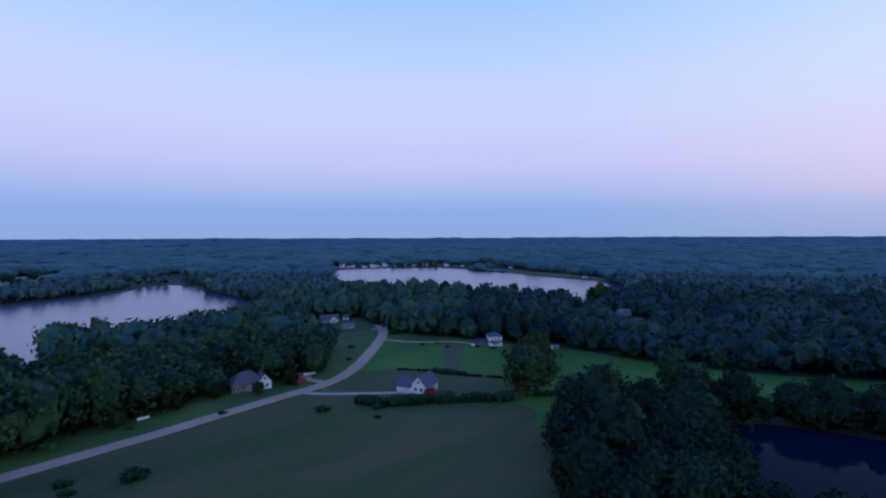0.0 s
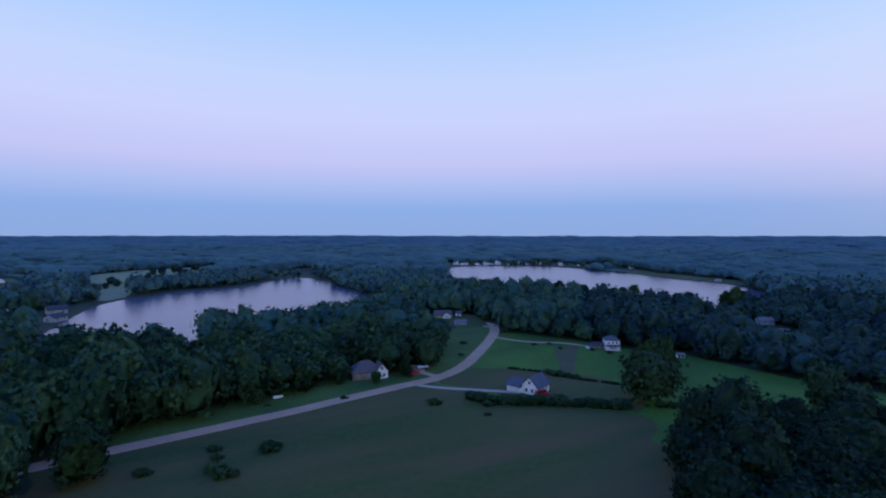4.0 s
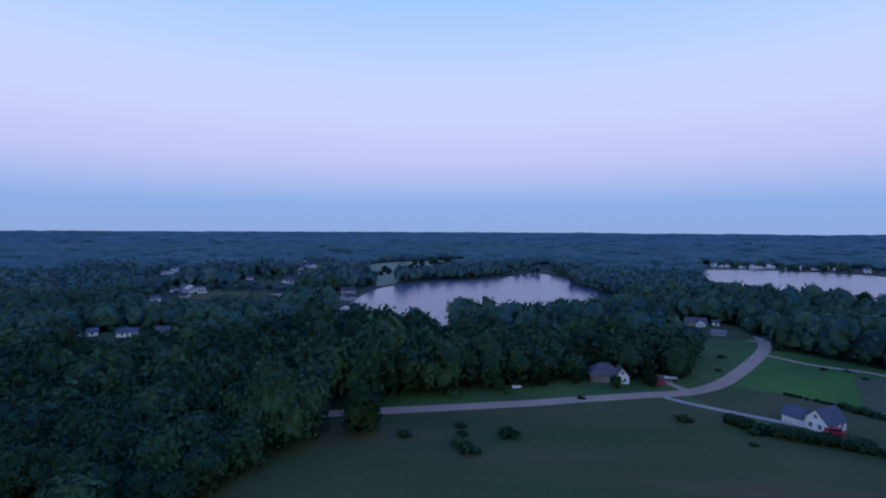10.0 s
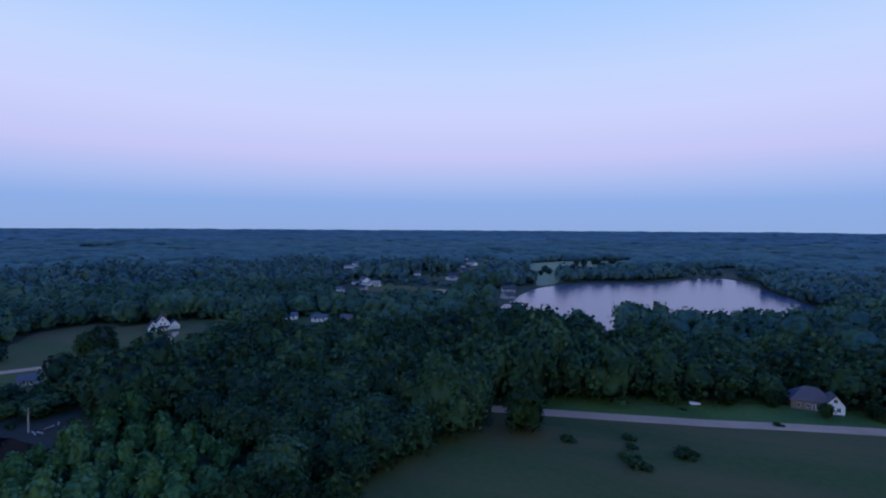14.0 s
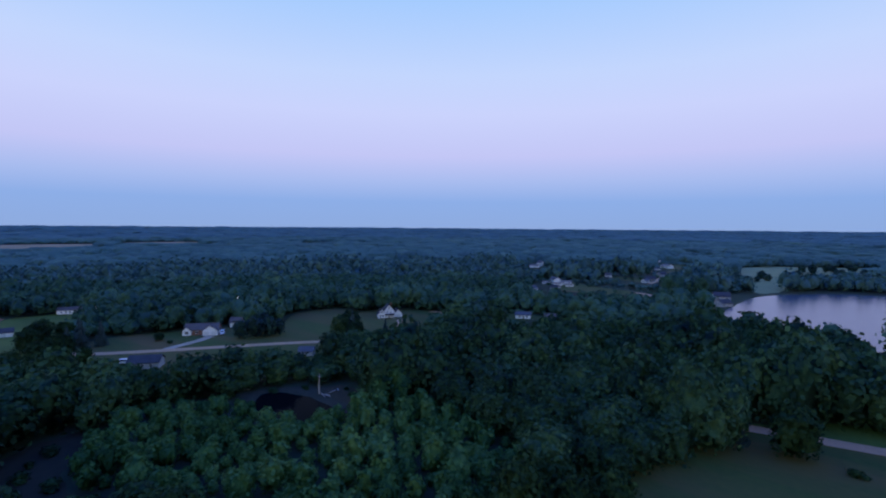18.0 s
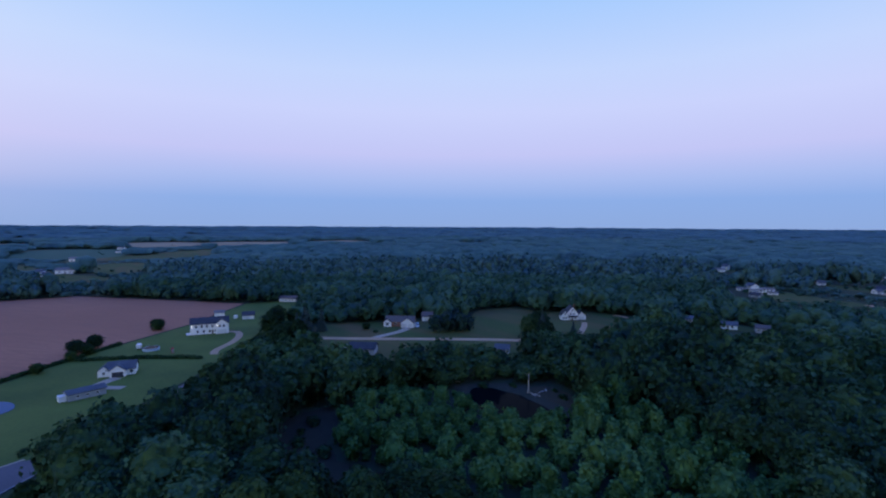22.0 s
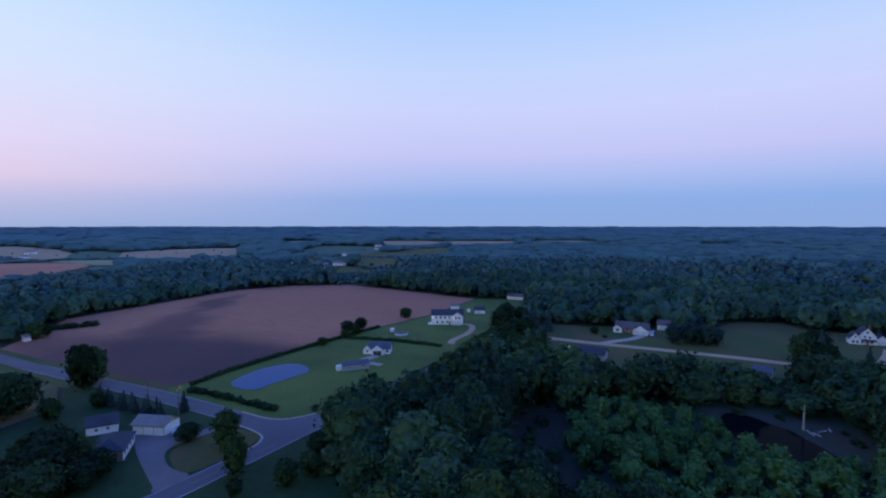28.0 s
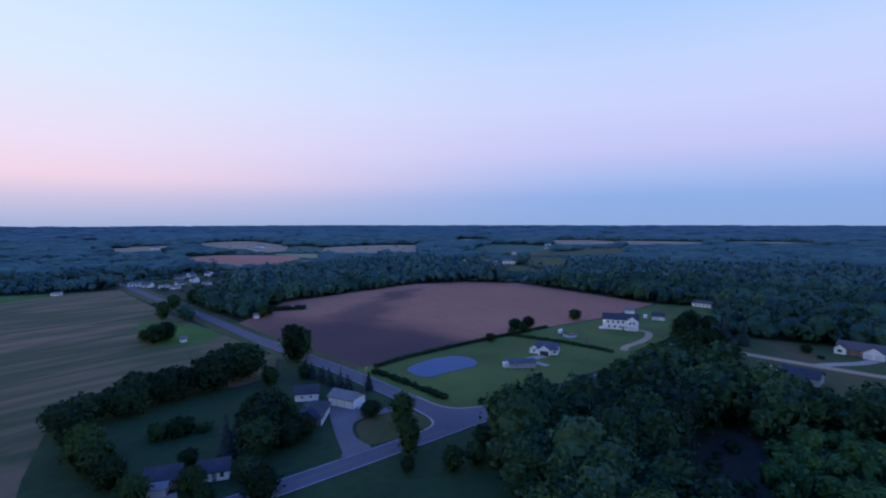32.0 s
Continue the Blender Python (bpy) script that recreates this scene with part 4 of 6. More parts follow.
def hip_roof(L, W, e, rise, over=0.45):
    bm = bmesh.new()
    a, b, r = L / 2 + over, W / 2 + over, max(0.1, L / 2 - W / 2)
    low = [bm.verts.new((x, y, e + z)) for z in (-0.1, 0.1) for x, y in ((-a, -b), (a, -b), (a, b), (-a, b))]
    p, q = bm.verts.new((-r, 0, e + rise)), bm.verts.new((r, 0, e + rise))
    bm.faces.new(low[3::-1])
    for i in range(4):
        j = (i + 1) % 4
        bm.faces.new((low[i], low[j], low[4 + j], low[4 + i]))
    bm.faces.new((low[4], low[5], q, p)), bm.faces.new((low[5], low[6], q)), bm.faces.new((low[6], low[7], p, q)), bm.faces.new((low[7], low[4], p))
    bmesh.ops.recalc_face_normals(bm, faces=bm.faces)
    return bm


def block(parent, m, L, W, e, rise, wall, roof, hip=False, wins=(), doors=(), garages=(), name="wall"):
    """One volume of a house: walls with gables, roof, windows, doors and garage doors."""
    prof = [(-W / 2, -0.3), (W / 2, -0.3), (W / 2, e), (-W / 2, e)] if hip else [(-W / 2, -0.3), (W / 2, -0.3), (W / 2, e), (0, e + rise), (-W / 2, e)]
    body = part(name, prism(prof, -L / 2, L / 2), wall, parent)
    body.matrix_basis = m
    rf = part("roof", hip_roof(L, W, e, rise) if hip else gable_roof(L, W, e, rise), roof, parent)
    rf.matrix_basis = m
    for face, u, z, w, h in wins:
        add_window(body, face, u, z, w, h, L, W)
    for d in doors:
        add_door(body, *d, L, W)
    for face, u, w, h in garages:
        add_garage(body, face, u, L, W, w, h)
    return body


def row(face, n, span, z, w=1.0, h=1.3):
    return [(face, -span / 2 + span * (i + 0.5) / n, z, w, h) for i in range(n)]


def chimney(parent, x, y, z0, z1, material=BRICK):
    bm = box(x - 0.4, x + 0.4, y - 0.3, y + 0.3, z0, z1)
    box(x - 0.48, x + 0.48, y - 0.38, y + 0.38, z1, z1 + 0.15, bm)
    part("chimney", bm, material, parent)


def house(x, y, turn, label, name="house", category="house", group=""):
    return thing(name, pose(x, y, 0, 0, 0, turn), label, category, group)


I = Matrix()

# blue-roofed house by the meadow hedge
h = house(-7.5, 188.5, -26, "white gabled house with blue-grey shingle roof beside a hedge")
block(h, pose(0, 0, 0, 0, 0, 90), 9.4, 6.8, 3.0, 3.5, WHITE, SLATE, wins=row("l", 2, 5, 1.0) + [("l", 0, 3.9, 0.9, 1.1)] + row("b", 3, 7, 1.0) + row("f", 3, 7, 1.0))
block(h, pose(-6.2, -2.2, 0), 6.0, 6.4, 2.5, 2.3, WHITE, SLATE, garages=[("f", 0, 4.6, 2.1)])
# brown house at the wood's edge
h = house(-78, 192, 35, "brown-roofed house with a white gable at the wood's edge")
h.matrix_basis = h.matrix_basis @ Matrix.Diagonal((0.94, 0.94, 0.94, 1))
block(h, I, 13, 9, 3.2, 4.2, BROWNWALL, BROWNROOF, True, wins=row("f", 4, 11, 1.0) + row("r", 2, 6, 1.0), doors=[("f", 0.4)])
block(h, pose(6.2, -2.4, 0, 0, 0, 90), 6.5, 5.5, 3.2, 3.2, WHITE, BROWNROOF, wins=row("l", 2, 4, 1.0) + [("l", 0, 4.0, 1.0, 1.2)] + row("f", 1, 3, 1.0))
# two houses past the bend
h = house(-80, 342, 20, "brown ranch house with pale gable past the road bend")
h.matrix_basis = h.matrix_basis @ Matrix.Diagonal((0.82, 0.82, 0.82, 1))
block(h, I, 15, 9, 3.0, 3.2, CREAM, BROWNROOF, wins=row("f", 4, 12, 1.0), doors=[("f", 0)])
block(h, pose(3, -4, 0, 0, 0, 90), 5, 6, 3.0, 2.4, WHITE, BROWNROOF, wins=row("l", 2, 4, 1.0))
h = house(-62, 317, 20, "long low pale building past the road bend")
h.matrix_basis = h.matrix_basis @ Matrix.Diagonal((0.85, 0.85, 0.85, 1))
block(h, I, 9, 5, 2.6, 1.3, GREYWALL, METALROOF, wins=row("f", 3, 7, 1.0, 0.9, 0.9))
h = house(-70, 350, 20, "small white shed past the road bend", "shed", "shed")
block(h, I, 4, 3, 2.4, 1.2, WHITE, SLATE, doors=[("f", 0)])
# white two-storey house over the pasture
h = house(28, 269, 8, "white two-storey house with hipped roof and front porch")
h.matrix_basis = h.matrix_basis @ Matrix.Diagonal((0.82, 0.82, 0.82, 1))
block(h, I, 8.5, 8.5, 6.0, 2.6, WHITE, SLATE, True, wins=row("f", 3, 7, 3.9) + row("l", 2, 6, 3.9) + row("r", 2, 6, 3.9) + row("f", 2, 6, 1.0) + row("l", 2, 6, 1.0), doors=[("f", 0)])
part("porch_roof", prism([(-6.6, 2.7), (-6.6, 2.9), (-4.2, 3.5), (-4.2, 2.7)], -4.4, 4.4), SLATE, h)
for u in (-4.0, -1.4, 1.4, 4.0):
    part("porch_post", box(u - 0.09, u + 0.09, -6.5, -6.3, 0, 2.7), TRIM, h)
part("porch_floor", box(-4.4, 4.4, -6.6, -4.2, -0.2, 0.35), TRIM, h)
block(h, pose(-9.0, 1.0, 0), 8, 5.5, 2.2, 1.4, BROWNWALL, DARKROOF, wins=row("f", 2, 6, 1.0))
part("deck", box(-15.5, -13.6, -2.5, 2.5, 0.0, 0.6), TRIM, h)
# open-fronted horse shelter
h = house(59, 258, 5, "small white open-fronted pasture shelter", "shelter", "shelter")
h.matrix_basis = h.matrix_basis @ Matrix.Diagonal((0.68, 0.68, 0.68, 1))
block(h, I, 5.0, 3.2, 2.3, 0.7, WHITE, METALROOF)
# flat dark panels imitate the shade inside the bays; the wall is closed
for u in (-1.2, 1.2):
    part("opening", box(u - 0.95, u + 0.95, -1.64, -1.6, 0.2, 1.9), DARKROOF, h, "dark panel standing in for a shaded open bay")
# houses near the lake
for x, y, t, w, r, lab in ((135, 366, 15, GREYWALL, METALROOF, "grey house with pale roof near the lake"), (127.5, 324, -10, WHITE, METALROOF, "white house with pale metal roof"), (107, 326, 10, WHITE, DARKROOF, "small white house with dark roof")):
    h = house(x, y, t, lab)
    block(h, I, 9, 6.5, 2.8, 1.8, w, r, wins=row("f", 3, 7, 1.0), doors=[("f", 0.2)])
    open_spot(x * 0.95, y * 0.95, 19)
# white farmhouse with steep gables
h = house(-330, 6, 94, "white farmhouse with steep cross gables and dark roof")
h.matrix_basis = h.matrix_basis @ Matrix.Diagonal((0.84, 0.84, 0.88, 1))
block(h, pose(-0.8, 0, 0, 0, 0, 90), 10, 8.6, 5.0, 4.6, WHITE, DARKROOF, wins=row("l", 3, 7, 1.0) + row("l", 2, 4.6, 3.7, 0.9, 1.3) + [("l", 0, 6.6, 0.9, 1.1)] + row("f", 2, 6, 1.0) + row("b", 2, 6, 1.0), doors=[("l", 0.2)])
block(h, pose(-6.6, -2.6, 0, 0, 0, 90), 7, 5.4, 3.4, 3.4, WHITE, DARKROOF, wins=row("l", 2, 4, 1.0) + [("l", 0, 4.0, 0.9, 1.1)])
block(h, pose(6.6, 0.6, 0, 0, 0, 90), 8, 6.4, 2.9, 2.8, WHITE, DARKROOF, garages=[("l", 0, 4.4, 2.1)])
part("porch_roof", prism([(-7.2, 2.5), (-7.2, 2.7), (-5.0, 3.2), (-5.0, 2.5)], -3.6, 3.2), DARKROOF, h)
for u in (-3.4, -0.2, 3.0):
    part("porch_post", box(u - 0.1, u + 0.1, -7.1, -6.9, 0, 2.5), TRIM, h)
chimney(h, 1.6, 1.0, 6.0, 10.6, BRICK)
open_spot(-312, 2, 18)
open_spot(-275, -13, 8)
# small houses in the wood
for x, y, t, w, lab in ((-311, 93, 70, WHITE, "low white house in the wood"), (-302, 108, 70, GREYWALL, "grey house in the wood with pale gable"), (-327, 78, 75, WHITE, "small white shed in the wood")):
    h = house(x, y, t, lab)
    block(h, I, 10 if w is not GREYWALL else 7, 6, 2.7, 1.6, w, SLATE if w is WHITE else BROWNROOF, wins=row("f", 3, 7, 1.0), doors=[("f", 0.2)])
    open_spot(x * 0.97, y, 9)
# ranch house with garage
h = house(-295.5, -100, 92, "pink-brick ranch house with white double garage")
block(h, I, 17, 9, 2.9, 2.6, BRICK, BROWNROOF, wins=row("f", 2, 9, 1.0, 1.4, 1.2), doors=[("f", 1.0)])
block(h, pose(5.2, -3.6, 0, 0, 0, 90), 8, 7.4, 2.9, 2.6, WHITE, BROWNROOF, garages=[("l", -1.75, 2.6, 2.2), ("l", 1.75, 2.6, 2.2)])
block(h, pose(-7.0, -3.0, 0, 0, 0, 90), 5, 4.4, 2.7, 1.8, WHITE, BROWNROOF, wins=[("l", 0, 0.9, 1.6, 1.3)])
h = house(-313, -86, 92, "white detached garage with brown roof", "garage", "garage")
block(h, I, 6.5, 7.5, 3.0, 2.2, WHITE, BROWNROOF, garages=[("f", 0, 2.8, 2.3)])
h = house(-230, -105, 92, "low house with dark roof half hidden by trees")
block(h, I, 12, 8, 2.8, 2.2, GREYWALL, DARKROOF, wins=row("f", 3, 9, 1.0))
# large white house above the tilled field
h = house(-239, -40, 80, "low cottage with slate roof beside the gravel road")
block(h, I, 6.5, 5.0, 2.3, 1.6, GREYWALL, SLATE, wins=row("f", 2, 4.5, 0.9), doors=[("f", 0.1)])
h = house(-262, -201, 122, "large white two-storey house with dark roof and lit lamps")
block(h, I, 19, 9.5, 5.8, 2.6, WHITE, DARKROOF, wins=row("f", 6, 16, 3.7) + row("f", 5, 15, 1.0) + row("l", 2, 6, 3.7) + row("l", 2, 6, 1.0) + row("r", 2, 6, 3.7) + row("b", 5, 15, 3.7), doors=[("f", 1.4)])
block(h, pose(6.0, -4.2, 0, 0, 0, 90), 5, 6, 5.8, 2.2, WHITE, DARKROOF, wins=row("l", 2, 4, 3.7), garages=[("l", 0, 4.6, 2.2)])
part("deck", box(-11.5, -9.4, -5.2, -1.0, 0, 0.7), TRIM, h)
for u, yy in ((-8.6, -5.1), (4.0, -6.9)):
    lp = part("wall_lamp", box(u - 0.12, u + 0.12, yy - 0.24, yy, 4.4, 4.7, bevel=0.04), LAMP, h, "lit white wall lamp")
h = house(-303, -200, 118, "small white garage with blue roof", "garage", "garage")
block(h, I, 7, 6, 2.6, 1.8, WHITE, DARKROOF, garages=[("f", -1.2, 3.4, 2.1)])
h = house(-309, -223, 120, "small white shed beside the tilled field", "shed", "shed")
block(h, I, 6, 3.5, 2.4, 1.2, WHITE, METALROOF)
h = house(-302, -208, -50, "round white tank beside a garage", "tank", "tank")
part("shell", tube((0, 0, 0), (0, 0, 2.0), 1.2, 1.2, 16), WHITE, h)
h = house(-374, -204, 95, "long white low barn with brown roof", "barn", "barn")
block(h, I, 13, 6, 2.8, 1.6, WHITE, BROWNROOF, wins=row("f", 4, 10, 1.0, 0.9, 0.9))
# white house and grey outbuilding on the lawn
h = house(-187, -192, 120, "white gabled house with dark roof and open garage")
h.matrix_basis = h.matrix_basis @ Matrix.Diagonal((0.87, 0.87, 0.9, 1))
block(h, I, 11, 8, 2.9, 2.6, WHITE, SLATE, wins=row("l", 2, 5, 1.0) + [("f", 4.0, 1.0, 1.2, 1.3)])
block(h, pose(-1.0, -3.8, 0, 0, 0, 90), 5, 6.2, 2.9, 2.2, WHITE, SLATE)
block(h, pose(-6.6, -1.0, 0, 0, 0, 90), 6.5, 4.6, 2.7, 1.9, WHITE, SLATE, wins=[("l", 0, 1.0, 0.9, 1.2)])
# shade of the open garage as a flat dark panel on solid wall
part("garage_opening", box(-3.2, 1.2, -6.36, -6.32, 0.05, 2.2), DARKROOF, h, "dark panel standing in for the shaded garage inside")
h = house(-161, -185, 148, "long low grey outbuilding with shallow roof", "outbuilding", "outbuilding")
h.matrix_basis = h.matrix_basis @ Matrix.Diagonal((0.85, 0.85, 0.9, 1))
block(h, I, 13, 6.5, 2.6, 1.0, GREYWALL, SLATE, wins=row("f", 3, 10, 1.1, 0.9, 0.8), doors=[("l", 0)])
part("lean_to", box(-9.0, -6.6, -1.5, 1.5, -0.1, 2.2), TRIM, h, "white lean-to box")
# south-west yard
h = house(-75.2, -204.8, 153, "white shed with dark shingle roof", "shed", "shed")
block(h, I, 7.6, 5.2, 2.7, 2.0, WHITE, DARKROOF, wins=row("f", 2, 5.5, 1.1, 0.7, 0.7) + row("l", 1, 3, 1.1, 0.7, 0.7))
h = house(-83.4, -191.6, 114, "cream garage with pale metal roof and several doors", "garage", "garage")
block(h, I, 10, 6.4, 3.0, 1.6, CREAM, METALROOF, garages=[("f", -3.2, 2.4, 2.2), ("f", 0.0, 2.4, 2.2), ("f", 3.2, 2.4, 2.2)], doors=[("r", 1.2)])
part("end_wall", box(5.0, 5.06, -3.2, 3.2, 0.0, 3.0), WHITE, h, "white end wall")
h = house(-69.8, -187.2, 52, "house with a large dark hipped roof beside a gravel yard")
block(h, I, 12, 7.5, 2.7, 2.2, BROWNWALL, DARKROOF, True, wins=row("r", 2, 5, 1.0), doors=[("r", 0)])
part("front_wall", box(-6.0, 6.0, 3.75, 3.81, 0.0, 2.6), WHITE, h, "white front wall")
for u in (-4.2, -1.4, 1.6, 4.2):
    part("window", box(u - 0.5, u + 0.5, 3.81, 3.85, 1.0, 2.1), GLASS, h, "dark window")
h = house(-27, -172, 160, "dark-roofed house with a pale lean-to porch")
block(h, I, 7.2, 5.6, 2.5, 2.0, BROWNWALL, DARKROOF, wins=row("f", 2, 5, 1.0), doors=[("f", 0)])
block(h, pose(-0.8, -4.2, 0), 4.4, 3.2, 2.1, 0.5, GREYWALL, METALROOF)
h = house(-37, -169, 160, "dark-roofed bungalow with white front wall")
block(h, I, 6.6, 5.0, 2.4, 1.8, WHITE, DARKROOF, wins=row("f", 3, 5.5, 0.9, 0.8, 1.0), doors=[("f", 0.2)])
h = house(-59, -321, 10, "tiny white field shed", "shed", "shed")
block(h, I, 2.6, 2.6, 2.0, 0.9, WHITE, METALROOF)
h = house(-108, -361, 10, "tiny white field shed", "shed", "shed")
block(h, I, 3, 2.4, 2.6, 0.9, WHITE, METALROOF)


# far hamlets: small houses of a few kinds, copied
def far_house(L, W, e, rise, wall, roof, label):
    hh = thing("house", pose(0, 0, -50), label, "house", "far houses")
    block(hh, I, L, W, e, rise, wall, roof, wins=row("f", 3, L * 0.8, 1.0) + row("l", 2, W * 0.6, 1.0), doors=[("f", 0.2)])
    return hh


KINDS = [far_house(7.5, 6.5, 2.7, 1.9, WHITE, SLATE, "far small white house with pale roof"), far_house(6, 8, 4.2, 2.6, WHITE, SLATE, "far white two-storey house"),
         far_house(9, 4.5, 2.5, 0.9, WHITE, METALROOF, "far long white mobile home"), far_house(10, 8, 2.8, 2.4, GREYWALL, DARKROOF, "far grey house with dark roof"),
         far_house(16, 9, 3.6, 2.2, WHITE, METALROOF, "far large pale barn")]
FAR = [(-700, 256, 4), (-727, 276, 1), (-445, 152, 0), (-498, 189, 2), (-478, 192, 2), (-487, 206, 2), (-450, 178, 3), (-470, 202, 2), (-512, 205, 0), (-493, 304, 0), (-505, 318, 3),
       (-665, 454, 4), (-765, 509, 1), (-640, 420, 0), (-359, 247, 0), (-335, 266, 3), (-620, 470, 1),
       (-194, 940, 1), (-182, 938, 0), (-172, 936, 1), (-150, 935, 0), (-134, 934, 1), (-125, 950, 0), (-114, 962, 1), (-92, 958, 0), (-71, 964, 1), (-58, 975, 0), (-44, 995, 1), (-30, 985, 0), (6, 962, 1),
       (40, 960, 0), (74, 958, 1), (126, 905, 0), (-215, 800, 0), (-222, 786, 3), (200, 690, 0), (34, 1843, 4), (62, 1850, 4), (95, 1860, 4), (123, 1895, 0), (520, 680, 1), (-869, 2400, 4), (-840, 2410, 4),
       (-69, -595, 2), (-78, -582, 0), (-96, -552, 2), (-89, -566, 2), (-104, -575, 0), (-121, -595, 1), (-126, -566, 2), (-146, -644, 1), (-130, -655, 0), (-116, -640, 3), (-10, -566, 2), (-85, -886, 0), (-104, -872, 2),
       (-195, -1360, 4), (-466, -580, 1), (-475, -595, 3), (-507, -614, 0), (-542, -555, 4), (-534, -580, 0), (-642, -765, 1), (-501, -622, 3), (-530, -572, 2), (-935, -809, 4), (-1067, -913, 4), (-1090, -925, 3), (-360, -1150, 4), (-335, -1140, 0), (-557, 295, 0), (-611, 359, 0), (-549, 363, 3), (-398, 276, 0), (-367, 292, 3), (-593, -698, 1), (-505, -544, 0), (-717, -702, 4), (-416, -1289, 4)]
for x, y, k in FAR:
    r = math.hypot(x - EYE[0], y - EYE[1])
    open_spot(x + (EYE[0] - x) * 0.05, y + (EYE[1] - y) * 0.05, 8 + r * (0.032 if r < 1000 else 0.016))
    copy_thing(KINDS[k], pose(x, y, 0, 0, 0, math.degrees(math.atan2(y - EYE[1], x - EYE[0])) - 90 + ((x * 7 + y * 3) % 110) - 55) @ Matrix.Diagonal((*[0.85 + 0.4 * ((x * 13 + y * 5) % 10) / 10] * 3, 1)))
for k in KINDS:
    for o in list(k.children_recursive) + [k]:
        bpy.data.objects.remove(o)


def keep(x, y, grow=0.0):
    ok = np.ones(len(x), bool)
    for p in OPEN:
        lo, hi = p.min(0) - 1, p.max(0) + 1
        near = ok & (x > lo[0]) & (x < hi[0]) & (y > lo[1]) & (y < hi[1])
        if near.any():
            idx = np.where(near)[0]
            ok[idx[inside(p, x[idx], y[idx])]] = False
    return ok


def seen(x, y):
    """The side of the land that the walk looks at, with a margin."""
    a = np.degrees(np.arctan2(-(x - EYE[0]), y - EYE[1]))
    a = np.where(a < -120, a + 360, a)
    return (a > -52) & (a < 194)


def scatter(r0, r1, spacing, jitter=0.42):
    n = int(r1 / spacing) + 1
    i, j = np.meshgrid(np.arange(-n, n + 1), np.arange(-n, n + 1))
    i, j = i.ravel(), j.ravel()
    x = EYE[0] + (i + 0.5 * (j % 2)) * spacing + rng.uniform(-jitter, jitter, i.size) * spacing
    y = EYE[1] + j * spacing * 0.9 + rng.uniform(-jitter, jitter, i.size) * spacing
    r = np.hypot(x - EYE[0], y - EYE[1])
    m = (r >= r0) & (r < r1) & seen(x, y)
    x, y = x[m], y[m]
    m = keep(x, y)
    if spacing < 8:          # crowns stay clear of the open ground
        for a, b in ((1.5, 0), (-1.5, 0), (0, 1.5), (0, -1.5)):
            m &= keep(x + a, y + b)
    return x[m], y[m]


def height_here(x, y):
    """Broad changes in the height of the woods, cut down where they block the camera's view."""
    low = np.where((y < -25) & (x > -300), 0.82, np.where((y > 60) & (y < 420), 1.06, 1.0))
    for p in LOW:
        low[inside(p, x, y)] *= 0.42
    for p in MILD:
        low[inside(p, x, y)] *= 0.66
    return low * np.array([1 + 0.26 * noise.noise((a * 0.013, b * 0.013, 5.0)) + 0.16 * noise.noise((a * 0.004, b * 0.004, 8.0)) for a, b in zip(x, y)])


def grove(name, x, y, kinds, material, label, size=(0.8, 1.2), flat=True):
    """Many trees as one piece of woodland."""
    V, F, N, T, n = [], [], [], [], 0
    pick = rng.integers(0, len(kinds), len(x))
    h = height_here(x, y)
    like = np.clip([0.5 + 0.9 * noise.noise((a * 0.02, b * 0.02, 4.0)) for a, b in zip(x, y)], 0, 1)
    for k, (tv, tf, tn) in enumerate(kinds):
        idx = np.where(pick == k)[0]
        if not len(idx):
            continue
        a = rng.uniform(0, math.tau, len(idx))
        s = rng.uniform(*size, len(idx)) * np.sqrt(h[idx])
        t = s * h[idx] * rng.uniform(0.85, 1.15, len(idx))
        c, d = np.cos(a), np.sin(a)
        v = np.empty((len(idx), len(tv), 3))
        v[:, :, 0] = (tv[:, 0] * c[:, None] - tv[:, 1] * d[:, None]) * s[:, None] + x[idx][:, None]
        v[:, :, 1] = (tv[:, 0] * d[:, None] + tv[:, 1] * c[:, None]) * s[:, None] + y[idx][:, None]
        base = land(np.hypot(x[idx] - EYE[0], y[idx] - EYE[1])) if not flat else np.zeros(len(idx))
        v[:, :, 2] = tv[:, 2] * t[:, None] + base[:, None]
        f = tf[None] + (np.arange(len(idx)) * len(tv))[:, None, None] + n
        w = np.empty_like(v)
        w[:, :, 0] = tn[:, 0] * c[:, None] - tn[:, 1] * d[:, None]
        w[:, :, 1] = tn[:, 0] * d[:, None] + tn[:, 1] * c[:, None]
        w[:, :, 2] = tn[:, 2]
        V.append(v.reshape(-1, 3)), F.append(f.reshape(-1, 3)), N.append(w.reshape(-1, 3)), T.append(np.repeat(0.38 * rng.random(len(idx)) + 0.62 * like[idx], len(tv)))
        n += v.shape[0] * v.shape[1]
    return tagged(new(name, mesh_from(name, np.concatenate(V), np.concatenate(F), material, np.concatenate(N), np.concatenate(T))), label, "woodland", kind="stuff")


YOUNG_WOOD = np.array([(-156, -94), (-171, -85), (-181, -68), (-178, -52), (-160, -45), (-157, -22), (-175, -8), (-160, 5), (-152, 15), (-122, 28), (-95, 10), (-85, -30), (-108, -55), (-118, -72), (-132, -87)])

